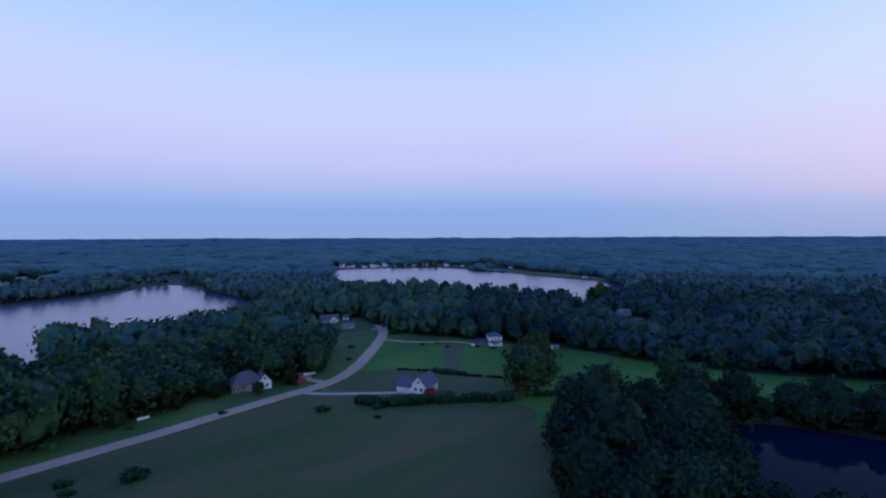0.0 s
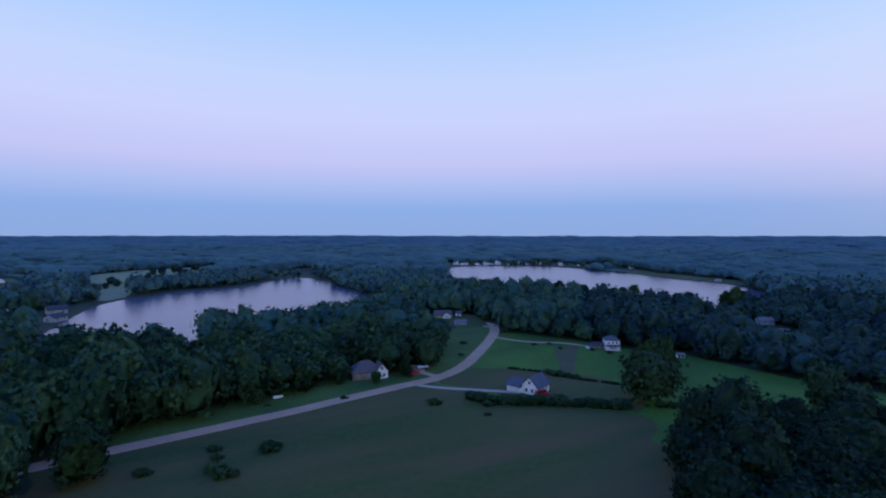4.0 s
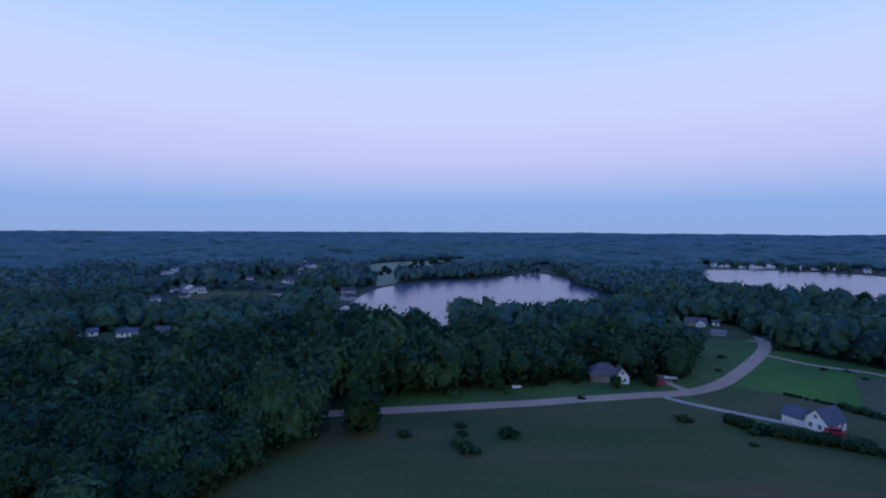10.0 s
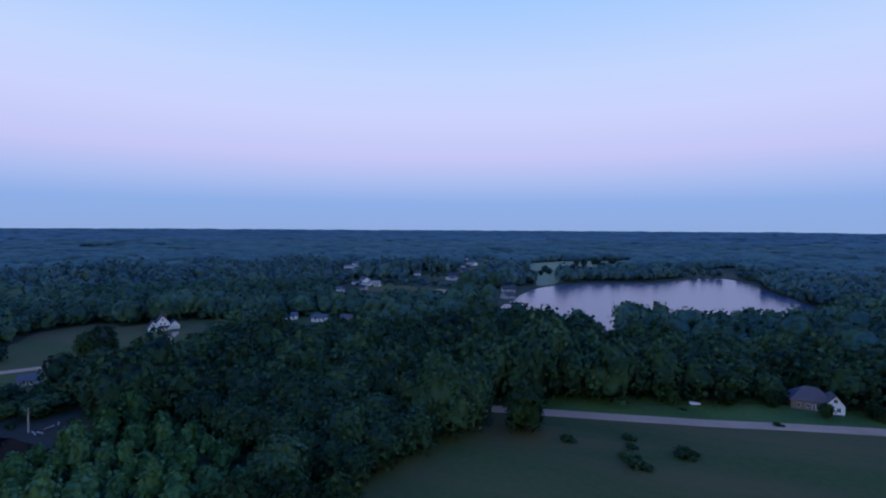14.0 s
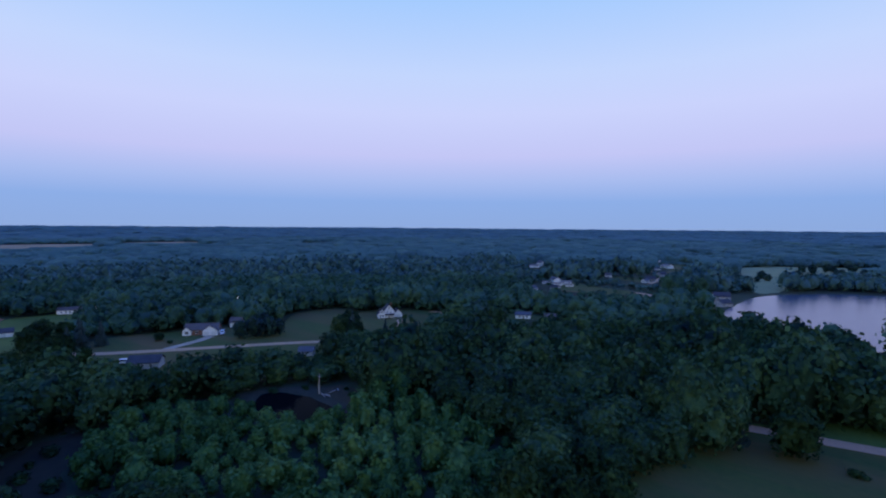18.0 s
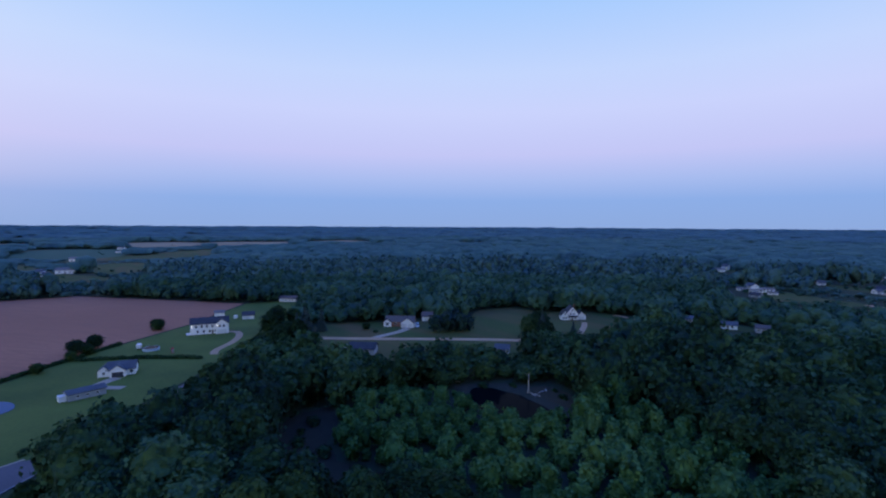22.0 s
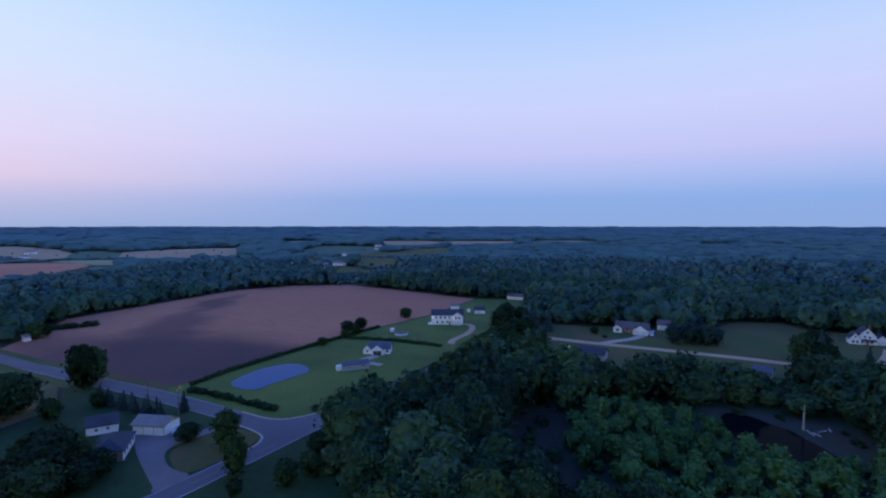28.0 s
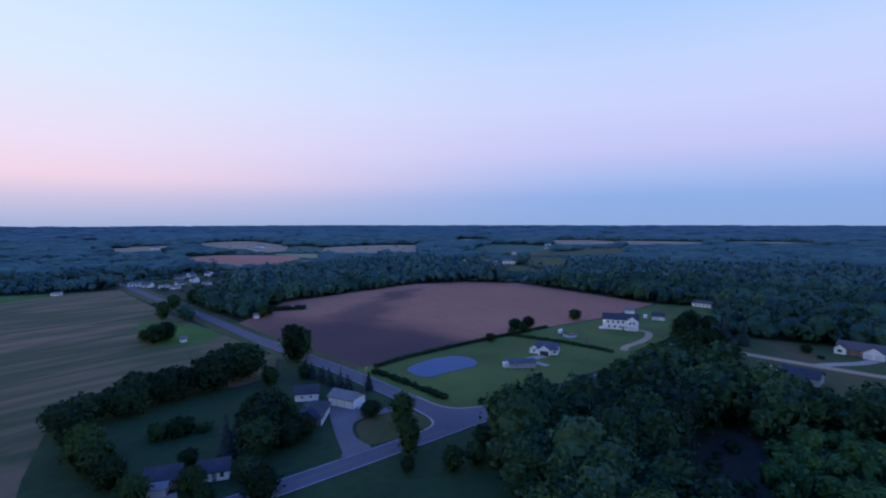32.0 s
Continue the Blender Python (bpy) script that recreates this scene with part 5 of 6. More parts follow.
x, y = scatter(88, 112, 6.4)
young = inside(YOUNG_WOOD, x, y)
h = height_here(x, y)
for a, b, g, hh in zip(x, y, young, h):
    if not g:
        plant("broad" if a < 15 else "oak", a, b, (0.9 if a < 15 else 0.62) * random.uniform(0.7, 1.2) * hh ** 0.5, hh * random.uniform(0.85, 1.15), group="trees of the near wood")
x, y = scatter(88, 200, 5.0)
m = inside(YOUNG_WOOD, x, y)
x, y = x[m], y[m]
first = np.hypot(x - EYE[0], y - EYE[1]) < 104
for a, b in zip(x[first], y[first]):
    plant("young", a, b, random.uniform(0.6, 1.1), random.uniform(0.7, 1.05), group="young trees of the regrowth")
SAPLING = [crown(rng, 1.5 + 0.24 * i, 0.1, 4.0 + 0.9 * i, 14, 150, 0.52, 0.45) for i in range(6)]
grove("regrowth", x[~first], y[~first], SAPLING, YOUNGWOOD, "light green regrowth of slender young trees", (0.6, 1.35))



def canopy(radius, top, rise):
    """A far crown: an uneven dome whose sides reach down to the ground."""
    v, f = BALL[1]
    v = v * (1 + rng.uniform(-0.3, 0.25, len(v)))[:, None]
    z = np.where(v[:, 2] > 0, top - rise + v[:, 2] * rise, (top - rise) * np.clip(1 + 1.25 * v[:, 2], 0, 1))
    up = v / np.linalg.norm(v, axis=1)[:, None] * 0.38 + np.array([0, 0, 1.0])
    return np.column_stack([v[:, 0] * radius, v[:, 1] * radius, z]), f, up / np.linalg.norm(up, axis=1)[:, None]


def glades(x, y):
    """Leaves out the trees where a broken pattern of glades lies open."""
    g = np.array([noise.noise((a * 0.0042, b * 0.0042, 9.0)) + 0.5 * noise.noise((a * 0.011, b * 0.011, 2.0)) for a, b in zip(x, y)])
    return x[g < 0.42], y[g < 0.42]


MID_N = [crown(rng, 3.9 + 0.42 * i, 0.5, 10.6 + 1.1 * i, 13, 620, 0.58) for i in range(6)]
MID_A = [crown(rng, 3.9 + 0.42 * i, 0.5, 10.6 + 1.1 * i, 13, 290, 0.92) for i in range(6)]
MID_B = [crown(rng, 4.2 + 0.42 * i, 0.4, 9.6 + 1.0 * i, 13, 58, 1.15) for i in range(6)]
MID_C = [crown(rng, 4.6 + 0.45 * i, 0.4, 9.6 + 1.0 * i, 13, 22, 1.5) for i in range(6)]
FAR_A = [canopy(6.6 + 0.7 * i, 9.0 + 0.8 * i, 3.6 + 0.25 * i) for i in range(7)]
FAR_B = [canopy(18.0 + 1.5 * i, 9.6 + 0.7 * i, 3.0) for i in range(6)]
FAR_C = [canopy(52.0 + 5.0 * i, 9.0 + 0.4 * i, 2.4) for i in range(6)]

x, y = scatter(112, 270, 6.8)
m = ~inside(YOUNG_WOOD, x, y)
pond = m & (x > 10) & (y < 200)
m &= ~pond
near = m & (np.hypot(x - EYE[0], y - EYE[1]) < 160)
m &= ~near
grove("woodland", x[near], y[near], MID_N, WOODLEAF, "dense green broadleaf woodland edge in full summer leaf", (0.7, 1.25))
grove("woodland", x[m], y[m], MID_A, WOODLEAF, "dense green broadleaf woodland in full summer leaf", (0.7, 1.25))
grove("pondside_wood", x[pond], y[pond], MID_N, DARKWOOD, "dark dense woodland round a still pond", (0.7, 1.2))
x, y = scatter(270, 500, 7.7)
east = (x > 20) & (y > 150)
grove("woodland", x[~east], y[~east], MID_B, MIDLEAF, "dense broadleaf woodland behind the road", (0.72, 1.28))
grove("lakeside_wood", x[east], y[east], MID_B, EASTLEAF, "dark dense woodland behind the pasture", (0.72, 1.28))
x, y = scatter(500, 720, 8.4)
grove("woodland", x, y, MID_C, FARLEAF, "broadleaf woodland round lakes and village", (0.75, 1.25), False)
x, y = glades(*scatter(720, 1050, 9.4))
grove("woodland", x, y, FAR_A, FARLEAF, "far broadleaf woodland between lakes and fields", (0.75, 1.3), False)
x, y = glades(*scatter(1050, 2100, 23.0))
grove("woodland", x, y, FAR_B, FARLEAF, "distant hazy woodland broken by glades", (0.8, 1.2), False)
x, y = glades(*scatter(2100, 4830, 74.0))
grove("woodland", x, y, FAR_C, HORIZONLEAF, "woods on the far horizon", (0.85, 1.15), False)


# ---- single trees, hedges and shrubs ----
for kind, x, y, s, t, i in (
        ("oak", -9, -222, 0.66, 0.97, 0), ("oak", -15, -226, 0.69, 0.98, 1), ("oak", -22, -229, 0.63, 1.03, 0), ("oak", -28, -231, 0.79, 1.11, 1), ("oak", -35, -233, 0.76, 0.99, 0), ("oak", -42, -236, 0.72, 1.01, 1), ("oak", -49, -238, 0.65, 0.97, 0), ("oak", -56, -240, 0.84, 1.14, 1), ("oak", -62, -242, 0.95, 1.11, 0), ("oak", -67, -243, 0.94, 0.99, 1), ("oak", -25, -225, 0.68, 1.08, 0), ("oak", -38, -231, 0.75, 1.12, 1), ("oak", -52, -235, 0.96, 0.97, 0), ("broad", -88.2, -250, 0.9, 1.4, 2), ("broad", -94, -255.5, 0.85, 1.15, 3), ("broad", -91, -253, 0.8, 1.3, 1), ("oak", -53, -181, 0.95, 1, 0), ("oak", -59, -184, 0.7, 1, 1), ("oak", -57, -174, 0.6, 0.9, 0), ("oak", -58, -191, 0.7, 1.05, 1), ("oak", -49, -174, 0.75, 0.95, 1), ("broad", -12, -203, 0.95, 0.9, 1), ("broad", -13, -194, 0.85, 0.9, 3), ("broad", -15, -185, 0.9, 0.85, 0), ("broad", -17, -177, 0.7, 0.8, 2), ("broad", -33, -177, 0.5, 0.8, 1), ("broad", -31, -164, 0.55, 0.8, 3), ("oak", -43, -163, 0.5, 0.8, 0), ("bush", -30, -200, 1.8, 1.1, 1), ("bush", -34, -199, 1.9, 1.2, 0), ("bush", -37, -201, 1.7, 1, 1), ("bush", -41, -198, 1.3, 0.9, 1), ("bush", -56, -208, 1, 1.2, 1), ("broad", -20, -166, 0.55, 0.8, 4),
        ("oak", 33, 187, 1.4, 0.95, 0), ("broad", 39, 222, 1.1, 1.1, 1), ("broad", 45, 228, 0.9, 1.2, 3), ("willow", 87, 186, 1.35, 1.3, 0), ("willow", 93, 181, 1.15, 1.1, 1),
        ("broad", 92, 163, 0.8, 0.9, 4), ("broad", 82, 158, 0.9, 1.0, 1), ("broad", 72, 156, 0.9, 0.9, 2), ("broad", 118, 158, 0.6, 1.0, 0), ("broad", 134, 150, 0.6, 0.9, 3),
        ("broad", -111, 94, 1.05, 0.95, 3), ("broad", -70, 184, 0.5, 0.9, 0), ("broad", -84, 180, 0.55, 0.9, 1), ("broad", -63, 198, 0.45, 1.0, 2), ("broad", -60, 195, 0.35, 1.0, 4),
        ("broad", -102, 152, 0.45, 1.0, 1), ("broad", -92, 168, 0.4, 1.0, 2),
        ("broad", -83, -226, 0.5, 0.9, 1), ("broad", -79, -149, 0.6, 1.25, 2), ("broad", -87.5, -164.5, 0.62, 1.1, 4), ("oak", -84.5, -177.5, 0.45, 0.8, 1), ("willow", -93, -131, 0.75, 0.9, 0), ("willow", -101, -137, 0.6, 0.8, 1), ("broad", -98, -141, 0.5, 0.8, 3), ("broad", -83, -136, 0.6, 0.8, 1), ("broad", -74, -142, 0.4, 0.8, 0), ("broad", -89, -134, 0.55, 0.8, 2),
        
        ("broad", -70, -226, 0.6, 0.9, 2), 
        ("broad", -42, -152, 0.7, 0.7, 3), ("broad", -32, -157, 0.5, 0.9, 0),
        ("broad", -62, -396, 0.9, 1.0, 1), ("broad", -90, -452, 0.9, 1.0, 0), ("broad", -93, -440, 1.0, 1.0, 2), ("broad", -96, -428, 0.9, 0.9, 3), ("broad", -98, -417, 0.9, 0.9, 5), ("broad", -99, -406, 0.8, 0.9, 1), ("broad", -106, -404, 0.9, 0.9, 4), ("broad", -112, -399, 0.8, 0.8, 0), ("broad", -101, -396, 0.6, 0.8, 2), ("broad", -74, -432, 0.8, 0.9, 3),
        ("broad", -53, -330, 0.9, 0.8, 2), ("broad", -48, -326, 0.9, 0.7, 4), ("broad", -44, -333, 0.8, 0.7, 0), ("broad", -112, -362, 0.7, 0.9, 3), ("broad", -118, -366, 0.7, 0.8, 0),
        ("broad", -267, -165, 1.1, 0.95, 1), ("broad", -275, -168, 1.05, 0.95, 2), ("broad", -258, -164, 0.9, 1.0, 3), ("broad", -280, -160, 1.0, 1.0, 0),
        *(("broad", -166 - 8.5 * k, -148 + (k * 7 % 3), 0.66 + 0.08 * (k * 5 % 3), 0.9, k % 6) for k in range(7)),
        ("broad", -262, -232, 0.6, 0.8, 2), ("broad", -200, -227, 0.5, 0.7, 1), ("broad", -210, -228, 0.65, 0.7, 0), ("broad", -182, -225, 0.45, 0.6, 4), ("broad", -330, -66, 0.6, 0.8, 3),
        ("spruce", -42, -178, 0.95, 1.0, 0), ("spruce", -47, -186, 0.7, 1.0, 1), ("spruce", -85.5, -232.0, 0.48, 0.9, 0), ("spruce", -85.1, -229.1, 0.63, 0.9, 1), ("spruce", -86.3, -226.2, 0.58, 0.9, 0), ("spruce", -86.0, -223.3, 0.53, 0.9, 1), ("spruce", -87.2, -220.4, 0.48, 0.9, 0), ("spruce", -86.8, -217.5, 0.63, 0.9, 1), ("spruce", -88.0, -214.6, 0.58, 0.9, 0), ("spruce", -87.6, -211.7, 0.53, 0.9, 1), ("spruce", -88.9, -208.8, 0.48, 0.9, 0), ("spruce", -88.5, -205.9, 0.63, 0.9, 1), ("spruce", -89.7, -203.0, 0.58, 0.9, 0), ("spruce", -89.3, -200.1, 0.53, 0.9, 1), ("spruce", -96.3, -199.5, 0.65, 0.9, 0), ("spruce", -75, -246, 0.35, 0.9, 1), ("spruce", -268, -147, 1.2, 1.0, 0), ("spruce", -273, -141, 1.1, 1.0, 1),
        ("spruce", -265, -152, 1.0, 1.0, 1), ("spruce", -276, -152, 1.2, 1.0, 0), ("park", -279, -77, 0.92, 1.0, 0), ("park", -281, -70, 1.01, 1.0, 1), ("park", -282, -63, 0.97, 1.0, 0), ("park", -289, -68, 1.01, 1.0, 1), ("park", -287, -59, 0.81, 1.0, 0), ("oak", -280, -117, 0.33, 0.9, 1), ("oak", -62, -177, 0.5, 0.95, 0), ("oak", -263, -233, 0.5, 0.95, 0), ("oak", -222, -235, 0.5, 0.95, 1), ("oak", -211, -235, 0.5, 0.95, 0),
        ("oak", -270, -25, 0.7, 1.35, 1), ("oak", -276, -20, 0.75, 1.4, 0), ("spruce", -268, -19, 1.25, 1.1, 1), ("oak", -281, -23, 0.6, 1.3, 0), ("oak", -264, -17, 0.6, 1.3, 1),
        ("spruce", -285, 0, 0.7, 0.9, 0), ("broad", -14, 470, 1.25, 1.15, 0), ("broad", 2, 470, 1.05, 1.1, 3), ("broad", 24, 466, 0.9, 1.25, 1), ("broad", 50, 462, 0.9, 1.0, 2), ("broad", 57, 458, 0.8, 1.0, 5), ("broad", 64, 446, 0.9, 1.2, 4), ("broad", 75, 436, 0.9, 1.2, 0), ("broad", 92, 412, 0.9, 1.2, 2), ("broad", 100, 416, 1.1, 1.1, 1), ("broad", 124, 408, 0.9, 1.3, 3), ("broad", 130, 406, 0.8, 1.6, 5), ("broad", 136, 408, 0.9, 1.6, 0), ("broad", -222, -141, 0.9, 1.0, 0), ("broad", -230, -146, 1.0, 1.0, 1), ("broad", -238, -140, 0.9, 1.1, 2), ("broad", -243, -147, 0.8, 1.0, 3), ("broad", -214, -146, 0.8, 1.0, 4), ("broad", -236, -131, 0.7, 1.0, 0)):
    plant(kind, x, y, s, t, i)


# trees among the far houses
tx, ty = [], []
for x0, x1, y0, y1, n in ((-175, -64, -690, -515, 170), (-530, -380, 150, 262, 40), (-680, -480, 290, 450, 40), (-215, 150, 925, 1010, 70), (-620, -440, -700, -470, 40)):
    for k in range(n):
        x, y = random.uniform(x0, x1), random.uniform(y0, y1)
        if min(math.hypot(x - a, y - b) for a, b, c in FAR) > 8 and abs(x + 64 + (y + 600) * 0.09) > 9:
            tx.append(x), ty.append(y)
tx += [-120, -300, -360, -395, -420, -440, -455, -480, -500, -640, -690, -580, -610, -560, -540, -520, -350, -335, -330, -470, -620, -650, -1240, -1300, -1340, -1400, -1480, -1180, -880, -930, -800]
ty += [-1330, -1450, -1350, -1320, -1180, -1100, -1050, -1040, -1010, -1080, -1090, -1050, -1000, -960, -930, -900, -890, -900, -1000, -1220, -1180, -1000, -900, -950, -900, -930, -850, -980, -800, -850, -760]
grove("scattered_trees", np.array(tx), np.array(ty), MID_B, MIDLEAF, "scattered green trees standing among far houses", (0.5, 0.85))


VERGELEAF = foliage("weedy_verge_foliage", (0.02, 0.055, 0.014), (0.036, 0.085, 0.02), (0.06, 0.115, 0.03))


def hedge(name, line, width, high, label, material=SHRUB, gaps=0.0):
    """A row of low growth along a line: uneven clumps closing into one strip."""
    V, F, N, n = [], [], [], 0
    pts = smooth_line(line)
    for a, b in zip(pts, pts[1:]):
        count = max(1, round((b - a).length / (width * 0.32)))
        for k in range(count):
            if rng.random() < gaps:
                continue
            c = a.lerp(b, (k + rng.random()) / count)
            s = rng.uniform(0.65, 1.3)
            v, f, nn = crown(rng, width * 0.62 * s, -0.3, high * s, 12, 48, 0.36)
            v = v + np.array([c.x + rng.uniform(-0.25, 0.25) * width, c.y + rng.uniform(-0.25, 0.25) * width, 0])
            V.append(v), F.append(f + n), N.append(nn)
            n += len(v)
    return tagged(new(name, mesh_from(name, np.concatenate(V), np.concatenate(F), material, np.concatenate(N))), label, "hedge")


hedge("hedge", [(-31, 174), (-15, 172.5), (0, 175), (14, 176), (25, 176)], 3.2, 2.9, "dark overgrown hedge between meadow and house", gaps=0.0)
hedge("hedge", [(-20, 218), (-5, 215), (8, 209), (27, 204)], 1.0, 0.7, "low weedy line between yard and pasture", VERGELEAF, gaps=0.5)
hedge("hedge", [(-3, 213.5), (3, 211.5), (9, 209)], 2.4, 1.8, "dark scrub clump on the pasture edge")
hedge("hedge", [(30, 180), (44, 184), (60, 188)], 2.0, 1.5, "scrub along the pasture edge", gaps=0.4)
hedge("hedge", [(-112, -221.5), (-135, -226), (-182, -228.5), (-230, -228)], 1.3, 1.2, "low dark hedge along the tilled field")
hedge("hedge", [(-108, -217), (-110, -205), (-111, -190), (-112, -174)], 2.0, 1.4, "shaggy uneven hedge beside the main road", gaps=0.42)
hedge("hedge", [(-112, -388), (-128, -380), (-146, -374)], 4.0, 2.8, "overgrown dark scrub strip running into the tilled field", DARKLEAF, 0.1)
hedge("hedge", [(-200, -226), (-205, -210), (-208.5, -197), (-210, -184), (-211, -174)], 1.7, 1.2, "low clipped garden hedge across the lawn")
for x, y, s in ((-84, 106, 1.2), (-80, 104, 1.4), (-78, 121, 1.3), (-42, 166, 1.2), (-22, 160, 0.6), (-75, 164, 0.7), (-98, 151, 0.5), (-88, 112, 0.8), (-92, 116, 0.9), (-100, 100, 1.0), (-31, 300, 0.8), (-12, 268, 0.7), (-4, 272, 0.6),
                (2, 262, 0.6), (18, 262, 0.7), (26, 258, 0.8), (-50, 262, 0.9), (-46, 236, 0.7), (-274, -110, 0.8), (-120, -165, 0.8), (-128, -163, 0.9), (-76, -235, 0.6), (70, 196, 0.8), (52, 200, 0.6), (110, 190, 0.7), (-118, -84, 0.9), (-126, -94, 0.8), (-134, -97, 1.1), (-141, -99, 0.7), (-113, -78, 1.0), (-129, -88, 1.2), (-148, -98, 1.2), (-120, -76, 1.1), (-116, -70, 1.2),
                (-188, -48, 1.0), (-190, -37, 0.8), (-179, -20, 0.9), (-168, -16, 1.0), (-186, -22, 0.6), (-77, 119, 1.2), (-23, 169, 1.1)):
    plant("bush", x, y, s, 0.72)
    plant("bush", x + 1.6 * s, y + 0.9 * s, s * 0.7, 0.6)

for x, y, s, t, i in ((-479, 435, 0.7, 0.9, 0), (-485, 455, 0.8, 0.9, 1), (-508, 469, 0.9, 0.9, 2), (-515, 529, 1.0, 0.9, 0), (-553, 594, 0.7, 0.9, 1), (-568, 644, 0.8, 0.9, 2), (-574, 687, 0.9, 0.9, 0), (-573, 717, 1.0, 0.9, 1), (-475, 522, 0.7, 0.9, 2), (-475, 557, 0.8, 0.9, 0), (-471, 495, 0.9, 0.9, 1), (-494, 605, 1.0, 0.9, 2), (-470, 505, 0.9, 0.9, 0), (-492, 520, 0.8, 0.9, 1), (-440, 500, 1.0, 0.8, 2), (-452, 512, 1.0, 0.8, 3), (-560, 600, 1.0, 1.1, 4), (-566, 590, 1.0, 1.1, 0), (-575, 640, 0.9, 1.1, 1), (-585, 655, 0.9, 1.0, 2),
                      (-520, 600, 1.1, 0.8, 3), (-510, 585, 1.1, 0.8, 4), (-500, 570, 1.0, 0.8, 0), (-590, 700, 1.0, 0.8, 1), (-600, 720, 1.0, 0.8, 2), (-545, 690, 1.1, 0.8, 3), (-555, 705, 1.1, 0.8, 4), (-610, 770, 1.0, 0.8, 0),
                      (-430, 470, 0.8, 0.7, 2), (-440, 540, 1.0, 0.9, 3), (-452, 560, 1.0, 0.9, 1), (-470, 590, 1.0, 0.9, 0), (-490, 620, 1.0, 0.9, 4)):
    plant("park", x, y, s, t, i % 3, group="park trees by the lake")


# ---- vehicles ----
def wheel_mesh():
    return tube((0, -0.11, 0), (0, 0.11, 0), 0.33, 0.33, 14)


def rim_mesh():
    return tube((0, -0.12, 0), (0, 0.12, 0), 0.18, 0.18, 10)


def vehicle(x, y, turn, paint, label, form="car", name="car"):
    """A car, van or pickup, nose along +x."""
    L, W = (4.6, 1.8) if form == "car" else (5.4, 2.0)
    v = thing(name, pose(x, y, 0.15, 0, 0, turn), label, name)
    prof = {"car": [(-2.3, 0.35), (2.3, 0.35), (2.3, 0.75), (1.2, 0.95), (-1.9, 1.0), (-2.3, 0.8)], "van": [(-2.7, 0.35), (2.7, 0.35), (2.7, 0.95), (1.9, 1.15), (-2.7, 1.15)],
            "pickup": [(-2.7, 0.4), (2.7, 0.4), (2.7, 0.95), (1.3, 1.1), (-2.7, 1.1)]}[form]
    top = {"car": [(-1.7, 1.0), (1.0, 0.95), (0.3, 1.48), (-1.2, 1.48)], "van": [(-2.7, 1.15), (1.9, 1.15), (1.1, 2.1), (-2.65, 2.1)], "pickup": [(-0.6, 1.1), (1.3, 1.1), (0.7, 1.8), (-0.5, 1.8)]}[form]
    turn90 = pose(0, 0, 0, 0, 0, 90)
    for nm, pr, w, mt in (("body", prof, W, paint), ("cabin", top, W * 0.9, paint)):
        bm = prism([(-a, b) for a, b in pr], -w / 2, w / 2)
        bmesh.ops.bevel(bm, geom=list(bm.edges), offset=0.06, segments=1, affect="EDGES")
        o = part(nm, bm, mt, v)
        o.matrix_basis = turn90
    zs = [p[1] for p in top]
    xs = [p[0] for p in top]
    for s in (-1, 1):
        part("side_window", box(min(xs) + 0.5, max(xs) - 0.75, s * W * 0.45 - 0.02 + s * 0.015, s * W * 0.45 + 0.02 + s * 0.015, min(zs) + 0.14, max(zs) - 0.12), GLASS, v)
    part("windscreen", box(max(xs) - 0.62, max(xs) - 0.3, -W * 0.38, W * 0.38, min(zs) + 0.15, max(zs) - 0.15), GLASS, v)
    wm, rm = shared(("tyre",), wheel_mesh, RUBBER), shared(("rim",), rim_mesh, STEEL)
    for sx in (-1, 1):
        for sy in (-1, 1):
            w = piece("wheel", wm, v, pose(sx * L * 0.31, sy * (W / 2 - 0.08), 0.33))
            piece("rim", rm, w)
    for s in (-1, 1):
        part("headlight", box(L / 2 - 0.06, L / 2 + 0.02, s * W * 0.34 - 0.15, s * W * 0.34 + 0.15, 0.6, 0.75), TRIM, v)
    return v


vehicle(-4.9, 184.3, 30, RED, "red van parked beside the blue-roofed house", "van", "van")
vehicle(-58.8, 199.2, 60, RED, "red pickup parked on a gravel driveway", "pickup", "pickup")
vehicle(-86.5, -184.5, 25, CARWHITE, "white pickup parked by the cream garage", "pickup", "pickup")
vehicle(-21.5, -170, 80, CARWHITE, "white car parked beside the porch", "car")
vehicle(-21.5, -165, 85, CARDARK, "dark car parked beside the porch", "car")
vehicle(-19, -158.5, 85, CARWHITE, "white car parked by the drive", "car")
vehicle(-291, -89, 5, CARWHITE, "white van parked beside the garage", "van", "van")
vehicle(-236, -115, 80, CARWHITE, "white box van parked by a house", "van", "van")


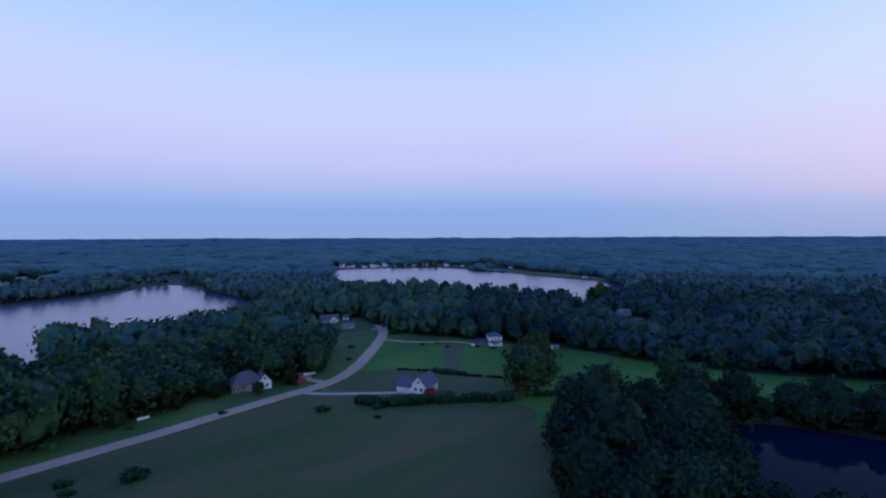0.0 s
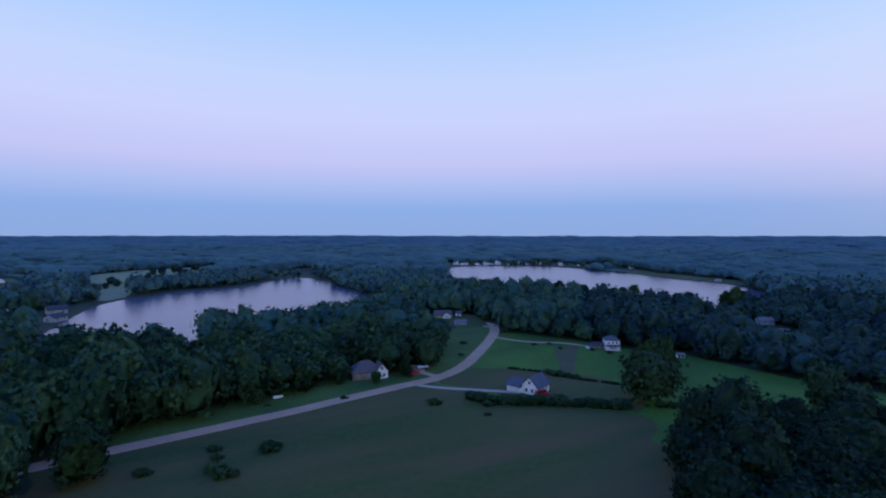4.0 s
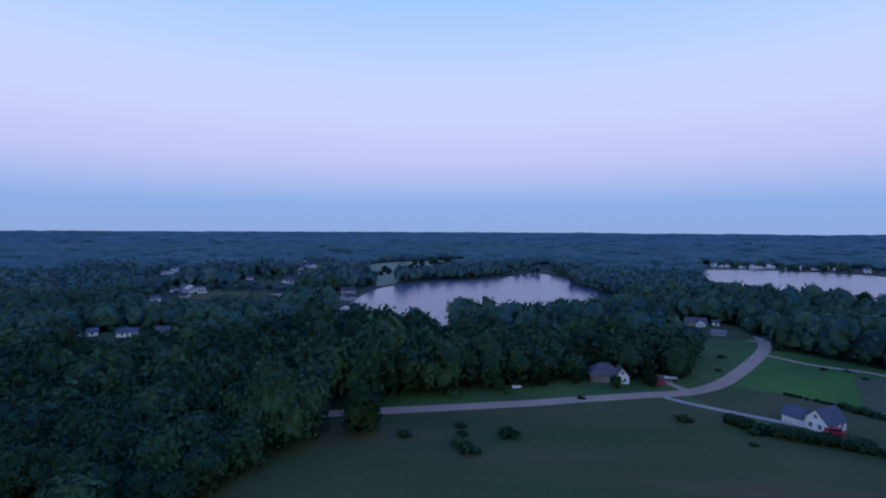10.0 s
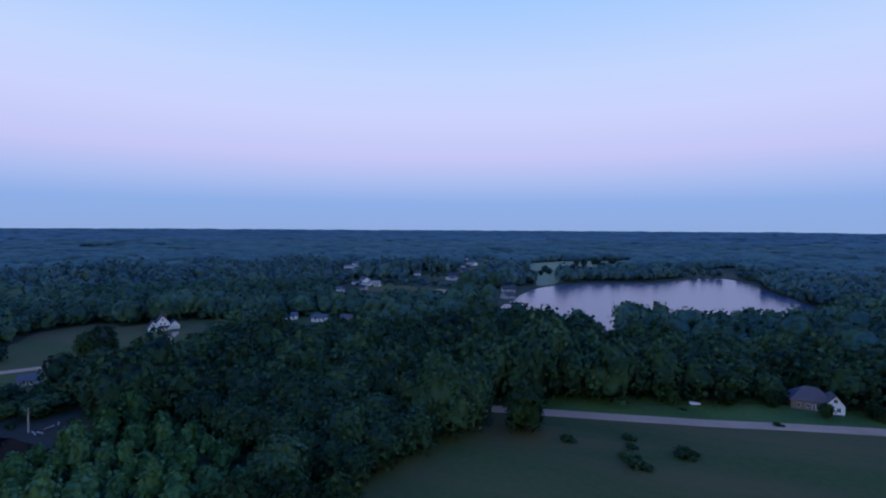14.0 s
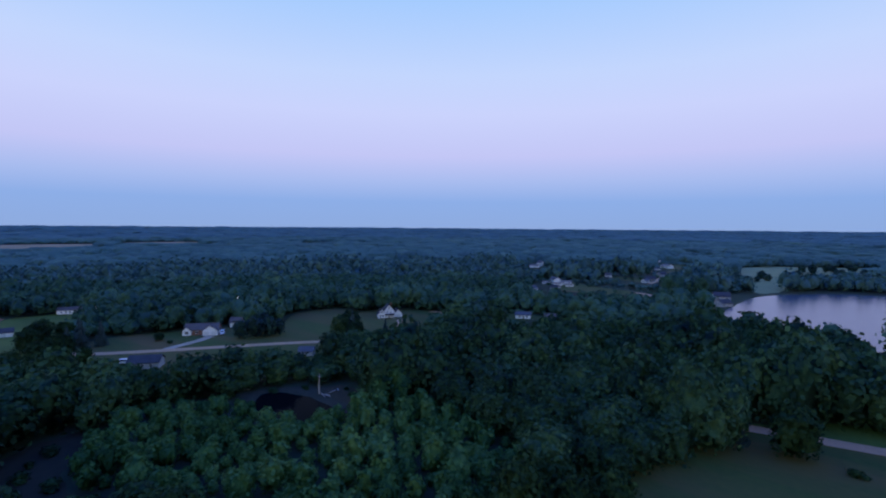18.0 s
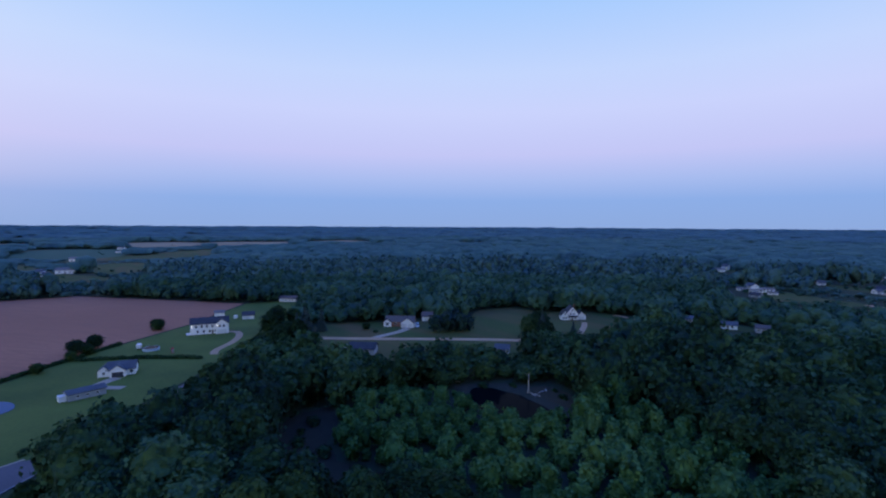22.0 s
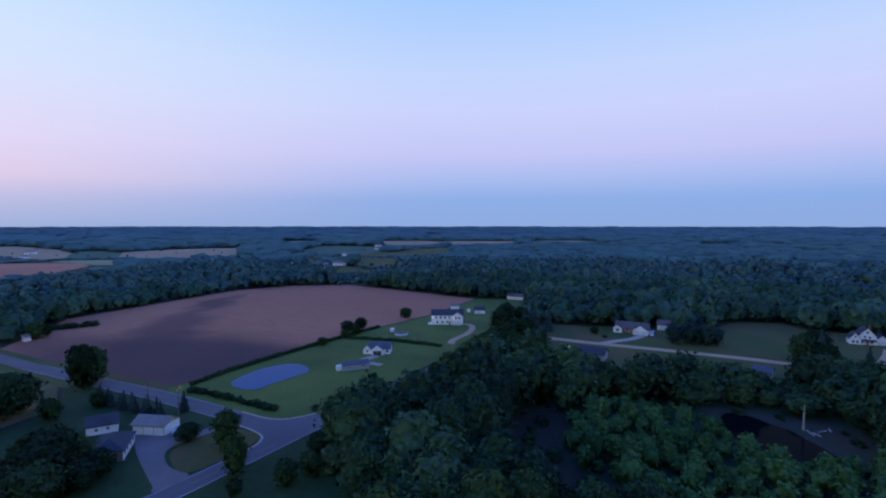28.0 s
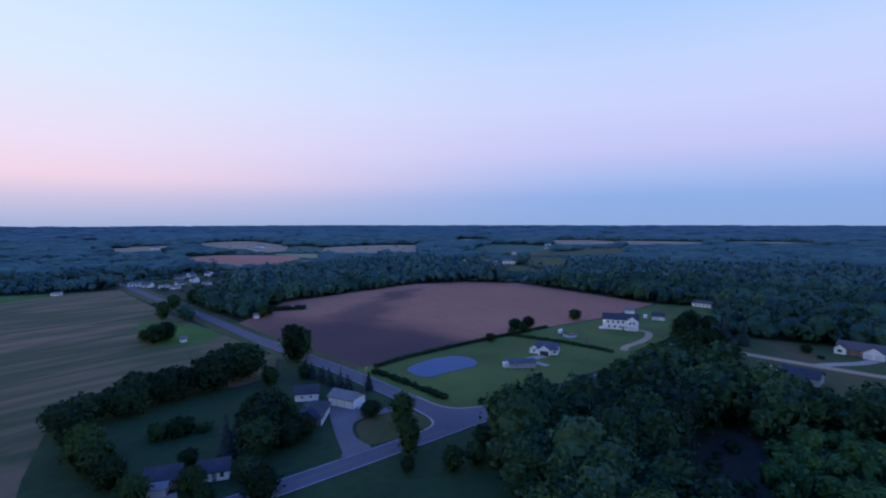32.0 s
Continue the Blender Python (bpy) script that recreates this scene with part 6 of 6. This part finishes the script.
def boat(x, y, turn, label, L=6.0, upturned=False):
    b = thing("boat", pose(x, y, 0.1, 180 if upturned else 0, 0, turn) @ pose(0, 0, -0.75 if upturned else 0.55), label, "boat")
    bm = bmesh.new()
    rings = []
    for k in range(9):
        f = k / 8
        w = 1.05 * (1 - f ** 2.6) + 0.02
        rings.append([bm.verts.new((-L / 2 + L * f, yy, zz)) for yy, zz in ((-w, 0.75), (-w * 0.8, 0.2), (0, 0.02 + 0.2 * f * f), (w * 0.8, 0.2), (w, 0.75))])
    for r, s in zip(rings, rings[1:]):
        for k in range(4):
            bm.faces.new((r[k], s[k], s[k + 1], r[k + 1]))
    bm.faces.new(rings[0])
    bmesh.ops.recalc_face_normals(bm, faces=bm.faces)
    part("hull", bm, CARWHITE, b)
    part("deck", box(0.2, L * 0.42, -0.55, 0.55, 0.68, 0.78), TRIM, b)
    if not upturned:
        part("windscreen", box(0.05, 0.12, -0.6, 0.6, 0.75, 1.2), GLASS, b)
        part("outboard_motor", box(-L / 2 - 0.35, -L / 2, -0.2, 0.2, 0.1, 1.1, bevel=0.08), CARDARK, b)
        part("trailer_frame", box(-L / 2, L / 2 + 1.2, -0.08, 0.08, -0.2, -0.05), STEEL, b)
        for s in (-1, 1):
            w = piece("wheel", shared(("tyre",), wheel_mesh, RUBBER), b, pose(-0.6, s * 1.0, -0.3))
            piece("rim", shared(("rim",), rim_mesh, STEEL), w)
    return b


boat(-57.4, 208.5, 30, "white motorboat on a trailer beside the drive", 5.2)
boat(-99, 160, 40, "upturned white rowing boat on the grass", 3.6, True)


# ---- poles, signs and small things ----
def pole(x, y):
    p = thing("utility_pole", pose(x, y, 0, 0, 0, 10), "weathered timber utility pole with a crossarm", "pole", "utility poles")
    part("post", tube((0, 0, -0.3), (0, 0, 10.5), 0.17, 0.12, 9), TIMBER, p)
    part("crossarm", box(-1.1, 1.1, -0.06, 0.06, 9.6, 9.75), TIMBER, p)
    for u in (-1.0, -0.4, 0.4, 1.0):
        part("insulator", tube((u, 0, 9.75), (u, 0, 9.95), 0.05, 0.035, 6), STEEL, p)
    part("transformer", tube((0.3, 0.0, 8.2), (0.3, 0.0, 9.1), 0.2, 0.2, 10), STEEL, p)


def street_lamp(x, y):
    p = thing("street_lamp", pose(x, y, 0, 0, 0, 40), "lit yard lamp on a tall timber pole among trees", "lamp", "yard lamps")
    part("post", tube((0, 0, -0.2), (0, 0, 12.0), 0.12, 0.09, 7), TIMBER, p)
    part("arm", tube((0, 0, 11.8), (0, -0.9, 12.1), 0.04, 0.03, 6), STEEL, p)
    part("lamp_head", box(-0.14, 0.14, -1.15, -0.85, 12.0, 12.12, bevel=0.03), LAMP, p, "lit white lamp head")


for x, y in ((-356, -654), (-320, -163), (-352, -93)):
    street_lamp(x, y)
pole(-89, -207)
pole(-92.5, -196)
s = thing("road_sign", pose(-105, -217, 0, 0, 0, 160), "yellow diamond warning sign on a steel post", "sign")
part("post", tube((0, 0, -0.2), (0, 0, 2.6), 0.04, 0.04, 6), STEEL, s)
pl = part("plate", box(-0.5, 0.5, -0.02, 0.02, -0.5, 0.5), SIGNYELLOW, s, "yellow diamond plate")
pl.matrix_basis = pose(0, -0.06, 2.3, 0, 45, 0)

d = thing("dead_tree", pose(-183, -31.5, 0), "bleached limbless dead tree trunk standing by the pond", "dead tree")
part("trunk", tube((0, 0, 4.5), (0.35, 0.1, 7.5), 0.2, 0.1, 8, tube((0, 0, -0.2), (0, 0, 4.5), 0.36, 0.2, 9)), PALEBARK, d)
for a, z in ((0.5, 4.9), (2.6, 5.6), (4.4, 6.3)):
    part("branch_stub", tube((0.1, 0, z), (math.cos(a) * 1.0, math.sin(a) * 1.0, z + 0.5), 0.09, 0.03, 5), PALEBARK, d)
for x, y, t, L in ((-181, -30, 20, 4.0), (-180.5, -28.5, 35, 3.0), (-184, -27, -40, 3.4), (-168, -15, 10, 2.6), (-192, -58, 70, 3.0), (-186, -25, 5, 2.5)):
    g = thing("log", pose(x, y, 0.25, 0, 0, t), "pale fallen log on bare ground", "log", "fallen logs")
    part("stem", tube((-L / 2, 0, 0), (L / 2, 0, 0.05), 0.26, 0.18, 8), PALEBARK, g)
    part("branch_stub", tube((0.2, 0, 0.1), (0.7, 0.5, 0.4), 0.08, 0.04, 5), PALEBARK, g)
p = thing("swimming_pool", pose(-222, -206, 0, 0, 0, 10), "round above-ground pool with pale blue rim", "pool")
part("pool_wall", tube((0, 0, 0), (0, 0, 1.2), 3.6, 3.6, 24), surface("pale_blue_sheet", (0.35, 0.45, 0.55), (0.45, 0.55, 0.65), 2, 0.3, 0.5), p)
part("water_surface", tube((0, 0, 1.2), (0, 0, 1.215), 3.4, 3.4, 24), POND, p, "still pool water")
t = thing("slide", pose(-219, -193, 0, 0, 0, 40), "red plastic play slide on the lawn", "slide")
part("chute", prism([(-0.5, 0.0), (0.5, 0.0), (0.5, 0.15), (-0.5, 0.15)], -1.8, 1.4), RED, t).matrix_basis = pose(0, 0, 0.9, 0, 35, 0)
part("ladder", box(1.0, 1.15, -0.4, 0.4, 0, 1.9), STEEL, t)
t = thing("trailer", pose(-223, -213, 0, 0, 0, 30), "small white box trailer on the lawn", "trailer")
part("box", box(-2.0, 2.0, -1.0, 1.0, 0.6, 2.4, bevel=0.08), CARWHITE, t)
for sy in (-1, 1):
    w = piece("wheel", shared(("tyre",), wheel_mesh, RUBBER), t, pose(0, sy * 0.95, 0.33))
    piece("rim", shared(("rim",), rim_mesh, STEEL), w)
part("drawbar", box(2.0, 3.2, -0.05, 0.05, 0.6, 0.7), STEEL, t)
